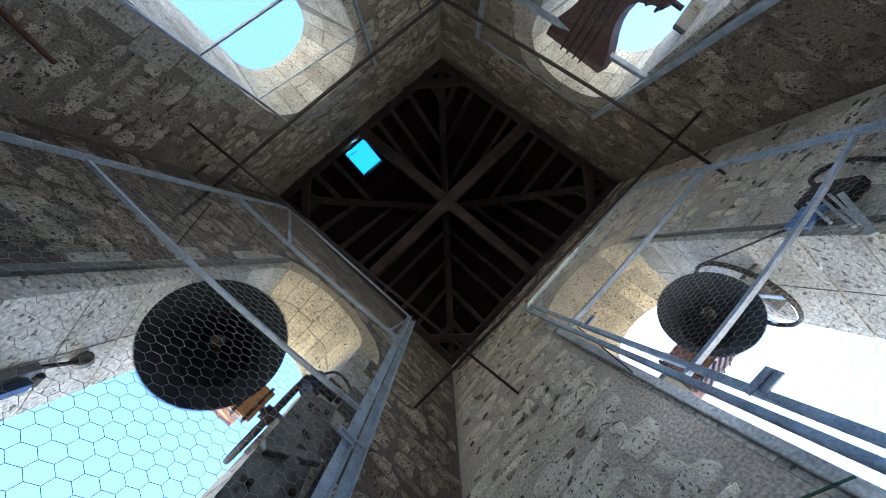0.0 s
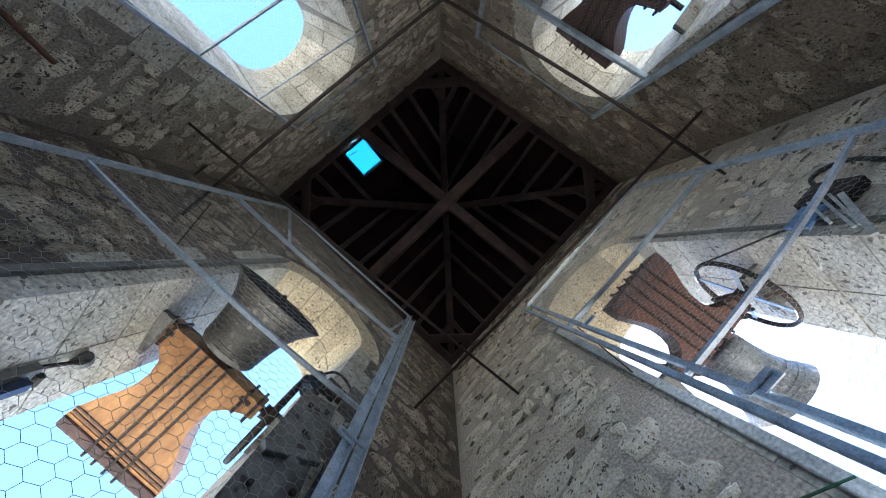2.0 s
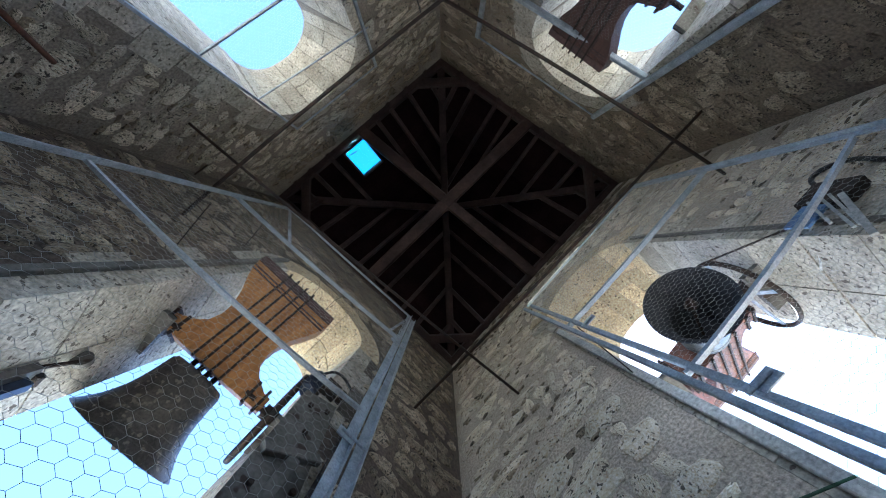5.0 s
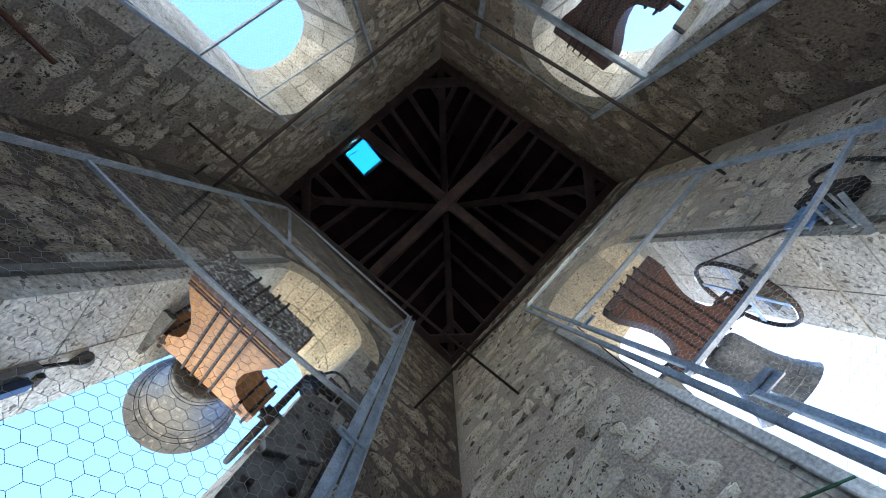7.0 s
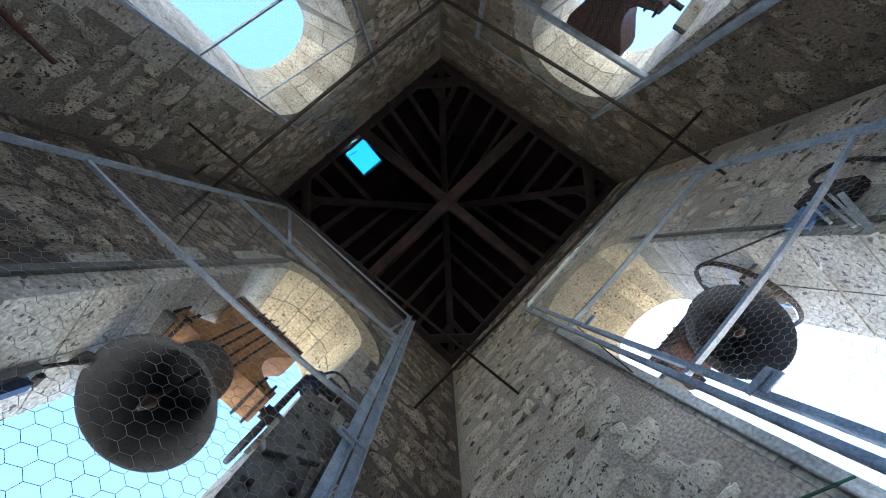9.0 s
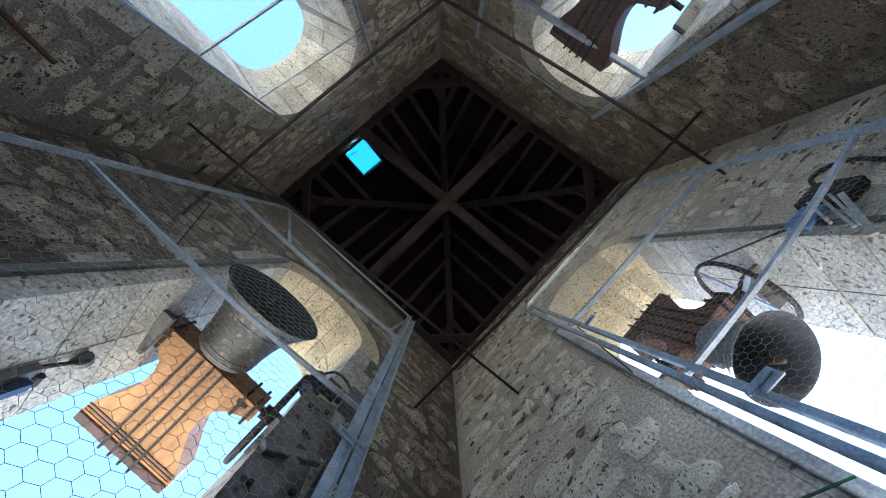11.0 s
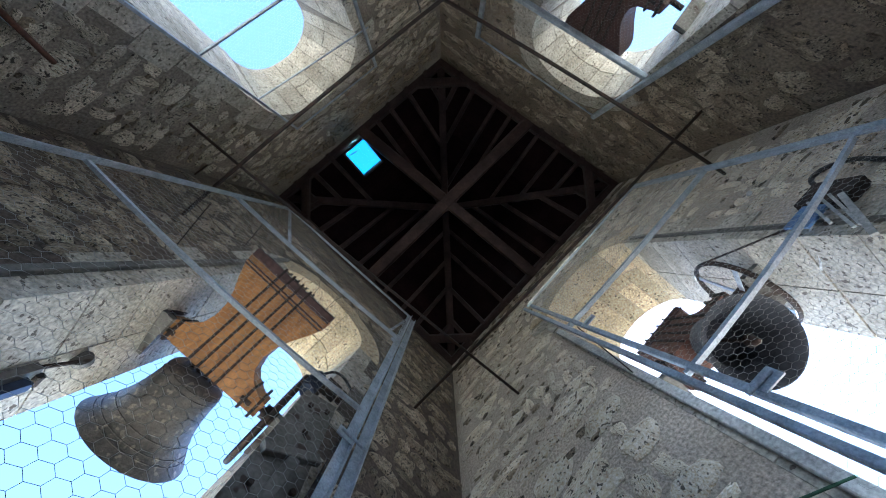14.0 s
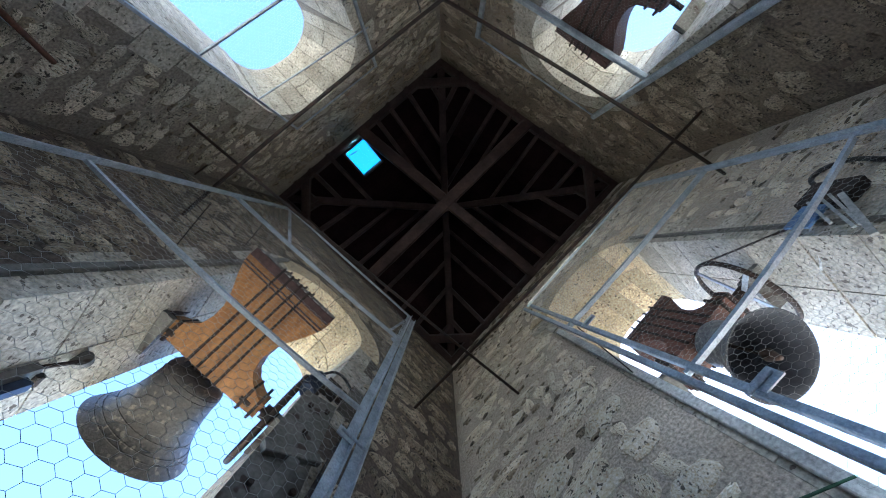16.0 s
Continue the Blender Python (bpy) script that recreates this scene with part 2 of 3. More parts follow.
def build_wall(side):
    m, length = FRAME[side]
    u0, u1, v0, v1, s0, s1 = OPEN[side]
    lean = LEAN.get(side, (0.0, 0.0))
    low, high = -EYE - 14.0, EAVE - EYE
    bm = bmesh.new()
    rings = []
    for w, o, loop in ((0.0, 0.0, arch(u0, u1, s0, lean[0])), (THICK, THICK * 1.15, arch(v0, v1, s1, lean[1]))):
        edges = []
        keep = []
        for pts in ([(-o, low), (length + o, low), (length + o, high), (-o, high)], loop):
            vs = [bm.verts.new((x, w, z)) for x, z in pts]
            edges += [bm.edges.new((vs[i], vs[(i + 1) % len(vs)])) for i in range(len(vs))]
            keep.append(vs)
        bmesh.ops.triangle_fill(bm, use_beauty=True, edges=edges)
        rings.append(keep)
    for a, b in zip(rings[0], rings[1]):
        for i in range(len(a)):
            j = (i + 1) % len(a)
            bm.faces.new((a[i], b[i], b[j], a[j]))
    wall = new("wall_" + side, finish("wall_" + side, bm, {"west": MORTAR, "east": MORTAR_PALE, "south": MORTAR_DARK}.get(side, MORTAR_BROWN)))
    wall.matrix_world = m
    return tagged(wall, "rubble stone tower wall with a round-arched belfry opening", "wall", kind="structure")


WALL = {s: build_wall(s) for s in SIDES}

ground = new("ground", finish("ground", bmesh.ops.create_grid(g := bmesh.new(), x_segments=2, y_segments=2, size=3000) and g, EARTH))
ground.location.z = -14
tagged(ground, "dry open ground far below the tower", "ground", kind="structure")
# Out of view; coloured dark to cut light bounced onto roof and bells.
bm = bmesh.new()
pts = [Vector((*CORNER[k], 0)) for k in ("t", "r", "b", "l")]
hexa(bm, [p * 1.25 + Vector((0, 0, -0.25)) for p in pts] + [p * 1.25 for p in pts])
tagged(new("floor", finish("floor", bm, FLOOR)), "unseen floor of the bell chamber, kept dark to cut bounced light", "floor", kind="structure")

# ---- roof ----
def eave_point(k, z=0.0):
    return Vector((*CORNER[k], EAVE + z))


FACES = {"south": ("l", "b"), "east": ("b", "r"), "north": ("r", "t"), "west": ("l", "t")}
roof_frame = thing("roof_frame", Matrix.Identity(4), "dark old timber roof frame with crossed tie beams and hip rafters", "roof frame")
for side, (a, b) in FACES.items():
    p, q = eave_point(a), eave_point(b)
    part("wall_plate", bar(bmesh.new(), p + Vector((0, 0, 0.07)), q + Vector((0, 0, 0.07)), 0.16, 0.14), OAK, roof_frame)
mid = {s: (eave_point(a) + eave_point(b)) / 2 for s, (a, b) in FACES.items()}
lift = Vector((0, 0, 0.07))
part("tie_beam", bar(bmesh.new(), mid["south"] + lift, mid["north"] + lift, 0.165, 0.16), OAK, roof_frame)
hub = (mid["west"] + mid["east"]) / 2 + lift
for s in ("west", "east"):
    d = (mid[s] + lift - hub).normalized()
    part("tie_beam", bar(bmesh.new(), mid[s] + lift, hub + d * 0.075, 0.15, 0.15), OAK, roof_frame)
part("king_post", bar(bmesh.new(), hub + Vector((0, 0, 0.08)), APEX - Vector((0, 0, 0.12)), 0.15), OAK, roof_frame)
ring = ["t", "r", "b", "l"]
for i, k in enumerate(ring):
    p = eave_point(k, 0.06)
    ends = [p + (eave_point(ring[(i + s) % 4]) - eave_point(k)).normalized() * 0.52 for s in (1, -1)]
    part("dragon_tie", bar(bmesh.new(), ends[0], ends[1], 0.11, 0.11), OAK, roof_frame)
    part("hip_rafter", bar(bmesh.new(), p + Vector((0, 0, 0.02)), APEX - Vector((0, 0, 0.05)), 0.11, 0.15), OAK, roof_frame)


def slope(side, e, s, h=0.0):
    """A point on a roof face: e along the eave, s up the slope, h above it. Lines of equal e run up the slope."""
    a, b = (eave_point(k, 0.1) for k in FACES[side])
    top = APEX + Vector((0, 0, 0.1))
    foot = (top - a).dot(b - a) / (b - a).length_squared
    n = (b - a).cross(top - a).normalized()
    n = n if n.z > 0 else -n
    return a + (b - a) * e + (top - a - (b - a) * foot) * s + n * h


def foot_of(side):
    a, b = (eave_point(k, 0.1) for k in FACES[side])
    return (APEX + Vector((0, 0, 0.1)) - a).dot(b - a) / (b - a).length_squared


rng = random.Random(5)
for side in FACES:
    f = foot_of(side)
    for e in (0.11, 0.21, 0.32, 0.42, 0.58, 0.68, 0.79, 0.89):
        if side == "west" and e == 0.42:
            continue            # trimmed out for the skylight
        e += rng.uniform(-0.012, 0.012)
        s = (e / f if e < f else (1 - e) / (1 - f)) * 0.96
        up = slope(side, e, 0, 1) - slope(side, e, 0, 0)
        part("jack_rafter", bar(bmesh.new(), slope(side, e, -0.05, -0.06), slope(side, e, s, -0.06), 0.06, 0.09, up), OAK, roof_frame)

HOLE = ("west", 0.372, 0.485, 0.055, 0.27)


def clad(name, base, thick, rows, mat, label, jitter, HOLE):
    bm = bmesh.new()
    r = random.Random(8)
    for side in FACES:
        f = foot_of(side)
        for k in range(-2, rows):
            s0, s1 = k / rows, (k + 1.06) / rows
            if k == rows - 1:
                s1 = 1.0
            spans = [((f * s0, 1 - (1 - f) * s0), (f * s1, 1 - (1 - f) * s1))]
            if side == HOLE[0] and s1 > HOLE[3] and s0 < HOLE[4]:
                (a0, b0), (a1, b1) = spans[0]
                spans = [((a0, HOLE[1]), (a1, HOLE[1])), ((HOLE[2], b0), (HOLE[2], b1))]
                if s0 < HOLE[3]:
                    spans.append(((HOLE[1], HOLE[2]), (HOLE[1], HOLE[2], HOLE[3])))
                elif s1 > HOLE[4]:
                    spans.append(((HOLE[1], HOLE[2], HOLE[4]), (HOLE[1], HOLE[2])))
            for lo, hi in spans:
                c0 = lo[2] if len(lo) > 2 else s0
                c1 = hi[2] if len(hi) > 2 else s1
                h = base + r.uniform(0, jitter)
                hexa(bm, [slope(side, lo[0], c0, h), slope(side, lo[1], c0, h), slope(side, lo[1], c0, h + thick), slope(side, lo[0], c0, h + thick),
                          slope(side, hi[0], c1, h), slope(side, hi[1], c1, h), slope(side, hi[1], c1, h + thick), slope(side, hi[0], c1, h + thick)])
    return tagged(new(name, finish(name, bm, mat)), label, "roof", kind="structure")


clad("ceiling", 0.0, 0.025, 13, BOARD, "near-black boards under the pyramid roof", 0.006, HOLE)
clad("roof", 0.05, 0.03, 13, TILE, "clay tiled pyramid roof", 0.004, ("west", 0.355, 0.502, 0.035, 0.29))
# Added unseen caps; they stop sun leaking through the open hip joints.
hips = bmesh.new()
for k in ring:
    foot = eave_point(k) + (eave_point(k) - APEX) * 0.28
    bar(hips, foot + Vector((0, 0, 0.21)), APEX + Vector((0, 0, 0.19)), 0.22, 0.06)
tagged(new("roof_hips", finish("roof_hips", hips, TILE)), "unseen caps along the hips that keep sun from leaking in", "roof", kind="structure")
skylight = thing("skylight", Matrix.Identity(4), "small skylight with an added sky-blue pane and a dark timber frame in the roof", "skylight")
up = slope("west", 0.4, 0, 1) - slope("west", 0.4, 0, 0)
for (e0, s0), (e1, s1) in (((0.366, 0.05), (0.366, 0.275)), ((0.491, 0.05), (0.491, 0.275)), ((0.366, 0.048), (0.491, 0.048)), ((0.366, 0.277), (0.491, 0.277))):
    part("frame_rail", bar(bmesh.new(), slope("west", e0, s0, -0.01), slope("west", e1, s1, -0.01), 0.03, 0.05, up), OAK, skylight)
pane = bmesh.new()
hexa(pane, [slope("west", e, s, h) for h in (0.008, 0.014) for e, s in ((0.372, 0.055), (0.485, 0.055), (0.485, 0.27), (0.372, 0.27))])
part("pane", pane, GLASS, skylight, "added pane that tints the sky blue")
part("stay", rod(bmesh.new(), slope("west", 0.382, 0.085, -0.01), slope("west", 0.42, 0.095, -0.01), 0.006, 6), IRON, skylight, "thin black iron stay")


# ---- iron tie rods along the walls ----
def tie_rod(a, b, thick=0.019):
    ob = new("tie_rod", finish("tie_rod", sagging(bmesh.new(), a, b, thick, 0.06), IRON))
    return tagged(ob, "long black wrought iron tie rod spanning the bell chamber", "tie rod", "chamber tie rods")


ROD = EYE + 2.62
tie_rod((-1.93, -0.16, ROD), (0.62, -2.24, ROD))
ROD = EYE + 2.78
tie_rod((2.11, -0.56, ROD), (-0.62, -2.22, ROD))
ROD = EYE + 2.90
tie_rod((-1.98, -0.98, ROD), (0.63, 1.16, ROD))
ROD = EYE + 3.02
tie_rod((2.10, -1.12, ROD), (-0.26, 1.32, ROD))


# ---- wire mesh guards ----
def hex_mesh(bm, u0, u1, z0, z1, w, cell, r):
    """Hexagonal wire netting in the plane w, clipped to the rectangle."""
    side = cell / math.sqrt(3)
    seen = set()
    verts, faces = [], []

    def wire(p, q):
        key = tuple(sorted(((round(p[0], 4), round(p[1], 4)), (round(q[0], 4), round(q[1], 4)))))
        if key in seen or min(p[0], q[0]) < u0 or max(p[0], q[0]) > u1 or min(p[1], q[1]) < z0 or max(p[1], q[1]) > z1:
            return
        seen.add(key)
        dx, dz = q[0] - p[0], q[1] - p[1]
        l = math.hypot(dx, dz)
        nx, nz = -dz / l * r, dx / l * r
        base = len(verts)
        for x, z in (p, q):
            k = 0.006 * math.sin(x * 5.1 + z * 3.3)
            verts.extend(((x + nx, w + k, z + nz), (x - nx, w + k, z - nz), (x, w + k - r * 1.6, z)))
        faces.extend(((base, base + 1, base + 4, base + 3), (base + 1, base + 2, base + 5, base + 4), (base + 2, base, base + 3, base + 5)))

    rows = int((z1 - z0) / (1.5 * side)) + 2
    cols = int((u1 - u0) / cell) + 2
    for j in range(rows):
        for i in range(-1, cols):
            cx = u0 + (i + 0.5 * (j % 2)) * cell
            cz = z0 + j * 1.5 * side
            c = [(cx + side * math.sin(math.pi / 3 * k), cz + side * math.cos(math.pi / 3 * k)) for k in range(6)]
            for k in range(6):
                wire(c[k], c[(k + 1) % 6])
    return verts, faces


def netting(name, parent, u0, u1, z0, z1, w, cell=0.048, r=0.00065, mat=WIRE):
    v, f = hex_mesh(None, u0, u1, z0, z1, w, cell, r)
    me = bpy.data.meshes.new(name)
    me.from_pydata(v, [], f)
    me.materials.append(mat)
    ob = new(name, me)
    ob.parent = parent
    return tagged(ob, "hexagonal galvanised wire netting", kind="stuff")


def angle(parent, name, a, b, w):
    """An L-section: a flat leg in the guard's plane and a thin leg turned into the chamber."""
    a, b = Vector(a), Vector(b)
    side = (b - a).normalized().cross(Vector((0, 1, 0))).normalized() * (w / 2 - 0.003)
    bm = bar(bmesh.new(), a, b, w, 0.006, (0, 1, 0), 0.001)
    inward = Vector((0, -w * 0.35, 0))
    bar(bm, a + side + inward, b + side + inward, 0.006, w * 0.7, (0, 1, 0), 0.001)
    return part(name, bm, GALV, parent)


def tube(parent, name, a, b, w=0.04, h=None, label=""):
    return part(name, bar(bmesh.new(), a, b, w, h, (0, 1, 0)), GALV, parent, label)


# south guard: a cage that stands off the wall before the largest bell
W = -0.25
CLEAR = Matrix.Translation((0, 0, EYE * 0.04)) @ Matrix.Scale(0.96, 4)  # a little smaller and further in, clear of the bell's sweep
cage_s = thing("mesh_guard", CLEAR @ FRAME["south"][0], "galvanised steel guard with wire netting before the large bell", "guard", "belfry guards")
angle(cage_s, "post", (0.675, W, 4.05), (0.70, W, 0.2), 0.048)
angle(cage_s, "post", (2.435, W, 4.36), (2.435, W, 0.2), 0.046)
angle(cage_s, "door_stile", (2.497, W, 4.30), (2.505, W, 0.2), 0.046)
tube(cage_s, "top_rail", (0.675, W, 4.05), (2.46, W, 4.36), 0.02)
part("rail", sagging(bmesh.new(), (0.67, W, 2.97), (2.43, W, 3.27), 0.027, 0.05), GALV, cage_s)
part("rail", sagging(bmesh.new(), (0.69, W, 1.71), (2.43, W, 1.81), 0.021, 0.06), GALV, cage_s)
tube(cage_s, "strut", (0.68, W, 4.03), (1.22, W, 3.08), 0.022)
tube(cage_s, "strut", (2.45, W, 4.33), (2.33, W, 3.26), 0.022)
part("stay", rod(bmesh.new(), (0.80, W, 3.45), (1.02, -0.02, 2.95), 0.004, 6), IRON, cage_s, "thin dark wire stay")
part("stay", rod(bmesh.new(), (0.86, W, 2.45), (1.02, -0.02, 2.20), 0.004, 6), IRON, cage_s, "thin dark wire stay")
netting("netting", cage_s, 0.69, 2.43, 0.25, 4.05, W)
for z in (3.02, 1.50):
    lock = part("hinge_plate", box(bmesh.new(), (2.37, W - 0.033, z - 0.03), (2.45, W - 0.027, z + 0.03)), GALV, cage_s, "zinc plated bolt plate")
    part("bolt", rod(bmesh.new(), (2.38, W - 0.040, z), (2.51, W - 0.040, z), 0.007), GALV, lock)

netting("fine_netting", cage_s, 0.69, 2.43, 3.30, 4.02, W - 0.012, 0.018, 0.0007, WIRE_SHADED)

# east guard
cage_e = thing("mesh_guard", FRAME["east"][0], "galvanised steel guard with wire netting before the wheeled bell", "guard", "belfry guards")
angle(cage_e, "post", (2.78, W, 3.56), (2.58, W, 0.7), 0.036)
tube(cage_e, "post", (1.222, W, 3.48), (1.417, W, 0.45), 0.027)
tube(cage_e, "door_stile", (1.285, W, 3.40), (1.468, W, 0.45), 0.027)
tube(cage_e, "top_rail", (1.256, W, 3.48), (2.78, W, 3.56), 0.018)
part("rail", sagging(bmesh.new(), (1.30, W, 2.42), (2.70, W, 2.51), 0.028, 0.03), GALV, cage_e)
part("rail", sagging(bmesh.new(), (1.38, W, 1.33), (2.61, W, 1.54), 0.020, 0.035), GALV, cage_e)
netting("netting", cage_e, 1.34, 2.66, 0.5, 2.52, W, 0.032, 0.00045)
netting("fine_netting", cage_e, 1.30, 2.72, 2.52, 3.46, W - 0.012, 0.022, 0.0009)
for (u, z) in ((1.35, 2.2), (1.42, 1.05)):
    lock = part("hinge_plate", box(bmesh.new(), (u + 0.01, W - 0.026, z - 0.03), (u + 0.085, W - 0.020, z + 0.03)), GALV, cage_e, "zinc plated bolt plate")
    part("bolt", rod(bmesh.new(), (u - 0.02, W - 0.032, z), (u + 0.075, W - 0.032, z), 0.006), GALV, lock)
part("stay", rod(bmesh.new(), (1.33, W, 2.32), (1.31, -0.02, 1.85), 0.004, 6), IRON, cage_e, "thin dark wire stay")
part("edge_rod", rod(bmesh.new(), (1.275, W - 0.02, 3.46), (2.0, W - 0.02, 3.50), 0.007, 8), WHITE, cage_e, "pale rod along the top edge")

# north and west guards lie on the wall round the opening
cage_n = thing("mesh_guard", FRAME["north"][0], "galvanised steel angle frame with netting across the arched opening", "guard", "belfry guards")
W2 = -0.03
tube(cage_n, "post", (0.97, W2, 4.08), (0.79, W2, 1.9), 0.05)
tube(cage_n, "post", (2.52, W2, 4.10), (2.52, W2, 1.9), 0.045)
tube(cage_n, "top_rail", (0.97, W2, 4.06), (2.52, W2, 4.10), 0.016)
tube(cage_n, "rail", (0.93, W2 - 0.02, 3.06), (2.52, W2 - 0.02, 3.19), 0.045)
netting("netting", cage_n, 0.98, 2.50, 1.95, 4.05, W2, cell=0.03, r=0.00035)
cage_w = thing("mesh_guard", FRAME["west"][0], "slim steel frame with fine netting across the arched opening", "guard", "belfry guards")
tube(cage_w, "post", (2.065, W2, 4.05), (2.14, W2, 1.7), 0.022)
tube(cage_w, "post", (0.96, W2, 4.12), (0.915, W2, 1.9), 0.028)
tube(cage_w, "top_rail", (2.065, W2, 4.05), (0.96, W2, 4.12), 0.014)
tube(cage_w, "rail", (2.10, W2, 2.46), (0.93, W2, 2.62), 0.018)
tube(cage_w, "rail", (2.08, W2, 3.22), (0.90, W2, 3.46), 0.012)
netting("netting", cage_w, 0.97, 2.06, 1.8, 4.05, W2, cell=0.03, r=0.00035)


# ---- bells ----
def bell_profile(R, top, mouth):
    """Outer and inner wall of a bell that hangs from top down to mouth (both below the axle)."""
    h = mouth - top
    out = [(0.0, 0.0), (0.30, 0.0), (0.50, 0.015), (0.545, 0.06), (0.56, 0.12), (0.57, 0.20), (0.585, 0.30), (0.61, 0.42), (0.65, 0.55), (0.71, 0.67),
           (0.78, 0.78), (0.85, 0.86), (0.92, 0.93), (0.985, 0.985), (1.0, 1.0)]
    inn = [(1.0, 1.0), (0.965, 1.0), (0.89, 0.93), (0.78, 0.84), (0.69, 0.74), (0.60, 0.58), (0.55, 0.40), (0.52, 0.20), (0.49, 0.10), (0.40, 0.06), (0.0, 0.05)]
    return [[(r * R, -(top + z * h)) for r, z in line] for line in (out, inn)]


YOKE_SHAPE = [(0.96, 1.0), (1.0, 0.93), (0.97, 0.84), (0.86, 0.72), (0.70, 0.58), (0.60, 0.45), (0.58, 0.33), (0.64, 0.22), (0.78, 0.15)]


def swinging_bell(side, u, w, z, yaw, lean, R, mouth, yoke_h, yoke_w, arm, top, wood, cap, bronze, wheel, label):
    """An axle along the wall; the bell hangs below it, the yoke stands above it. The thing's own z runs along the bell's axis."""
    m = FRAME[side][0] @ pose(u, w, z, 0, 0, yaw) @ pose(0, 0, 0, 0, -lean, 0)
    bell = thing("swinging_bell", m, label, "bell", "tower bells")
    outer, inner = bell_profile(R, top, mouth)
    body = part("bell_body", lathe(bmesh.new(), outer, 72, False), bronze, bell, "cast bronze bell with moulded rings and a worn patina", True)
    part("inner_face", lathe(bmesh.new(), inner, 72, False), INSIDE_SHADE if bronze is BRONZE else INSIDE_SHADE_GREY, body, "inside of the bell, its shade put into the bronze colour", True)
    for f, rr in ((0.10, 0.556), (0.17, 0.567), (0.70, 0.73), (0.82, 0.817), (0.88, 0.872)):
        part("moulding", torus(bmesh.new(), (0, 0, -(top + f * (mouth - top))), (0, 0, 1), R * rr, 0.0025, 64, 6), bronze, body)
    part("clapper_ball", lathe(bmesh.new(), [(0, -mouth + 0.07), (0.022, -mouth + 0.055), (0.034, -mouth + 0.025), (0.022, -mouth - 0.01), (0.012, -mouth - 0.04), (0, -mouth - 0.045)], 16, False), IRON, bell, "black iron clapper", True)
    part("clapper_stem", rod(bmesh.new(), (0, 0, -top - 0.03), (0, 0, -mouth + 0.05), 0.010), IRON, bell, "black iron clapper stem")
    for x in (-0.075, -0.025, 0.025, 0.075):
        part("canon", rod(bmesh.new(), (x, 0, 0.02), (x, 0, -top - 0.01), 0.016), IRON, bell, "iron bell hanger")
    # yoke
    half = yoke_w / 2
    outline = [(half * a, yoke_h * b) for a, b in YOKE_SHAPE] + [(arm * 0.86, 0.055), (arm, 0.05), (arm, -0.035), (half * 0.5, -0.04)]
    outline = outline + [(-x, y) for x, y in outline[::-1]]
    bm = bmesh.new()
    t = 0.095
    f0 = [bm.verts.new((x, -t, y)) for x, y in outline]
    f1 = [bm.verts.new((x, t, y)) for x, y in outline]
    bm.faces.new(f0)
    bm.faces.new(f1[::-1])
    for i in range(len(outline)):
        j = (i + 1) % len(outline)
        bm.faces.new((f0[i], f1[i], f1[j], f0[j]))
    yoke = part("yoke", bm, wood, bell, "shaped wooden headstock")
    part("counterweight", bar(bmesh.new(), (-half * 0.985, 0, yoke_h - 0.02), (half * 0.985, 0, yoke_h - 0.02), 0.21, 0.055, (0, 0, 1), 0.006), YOKE_TOP, yoke, "dark weathered top beam of the headstock")
    if cap:
        part("lichen_crust", bar(bmesh.new(), (-half * 0.97, 0, yoke_h + 0.0095), (half * 0.97, 0, yoke_h + 0.0095), 0.20, 0.006, (0, 0, 1), 0.002), cap, yoke, "grey speckled lichen on the top beam")
    for k in range(3):
        for y in (-1, 1):
            zz = yoke_h - 0.062 - k * 0.022
            part("moulding", bar(bmesh.new(), (-half * 0.97, y * (t + 0.002), zz), (half * 0.97, y * (t + 0.002), zz), 0.010, 0.006, (0, 1, 0)), YOKE_TOP if k else wood, yoke)
    for s in (-1, 1):
        for y in (-1, 1):
            part("slot", bar(bmesh.new(), (s * arm * 0.66, y * t, 0.0), (s * arm * 0.84, y * t, 0.0), 0.026, 0.006, (0, 1, 0)), IRON, yoke, "dark slot in the headstock arm")
    for x in (-0.10, -0.035, 0.035, 0.10):
        strap = bmesh.new()
        for y in (-1, 1):
            bar(strap, (x, y * (t + 0.008), -0.05), (x, y * (t + 0.008), yoke_h + 0.015), 0.014, 0.012, (0, 1, 0))
        bar(strap, (x, -t - 0.015, yoke_h + 0.014), (x, t + 0.015, yoke_h + 0.016), 0.014, 0.008)
        strap_ob = part("strap", strap, IRON, yoke, "black iron strap")
        for y in (-1, 1):
            part("nut", rod(bmesh.new(), (x, y * (t + 0.012), yoke_h + 0.01), (x, y * (t + 0.012), yoke_h + 0.03), 0.008, 6), IRON, yoke)
    for s in (-1, 1):
        part("axle", rod(bmesh.new(), (s * arm * 0.7, 0, 0), (s * (arm + 0.10), 0, 0), 0.02, 12), IRON, bell, "steel axle")
        for x in (0.72, 0.92):
            clamp = bmesh.new()
            for y in (-1, 1):
                bar(clamp, (s * arm * x, y * (t + 0.006), -0.05), (s * arm * x, y * (t + 0.006), 0.085), 0.018, 0.012, (0, 1, 0))
            bar(clamp, (s * arm * x, -t - 0.014, 0.075), (s * arm * x, t + 0.014, 0.075), 0.018, 0.02)
            bar(clamp, (s * arm * x, -t - 0.014, -0.045), (s * arm * x, t + 0.014, -0.045), 0.018, 0.02)
            part("clamp", clamp, IRON, yoke, "black iron clamp with bolts")
    if wheel:
        x, rad = wheel
        rim = torus(bmesh.new(), (x, 0, 0), (1, 0, 0), rad, 0.011, 64, 8, 1.5)
        wheel_ob = part("wheel", rim, IRON, bell, "dark steel ringing wheel", True)
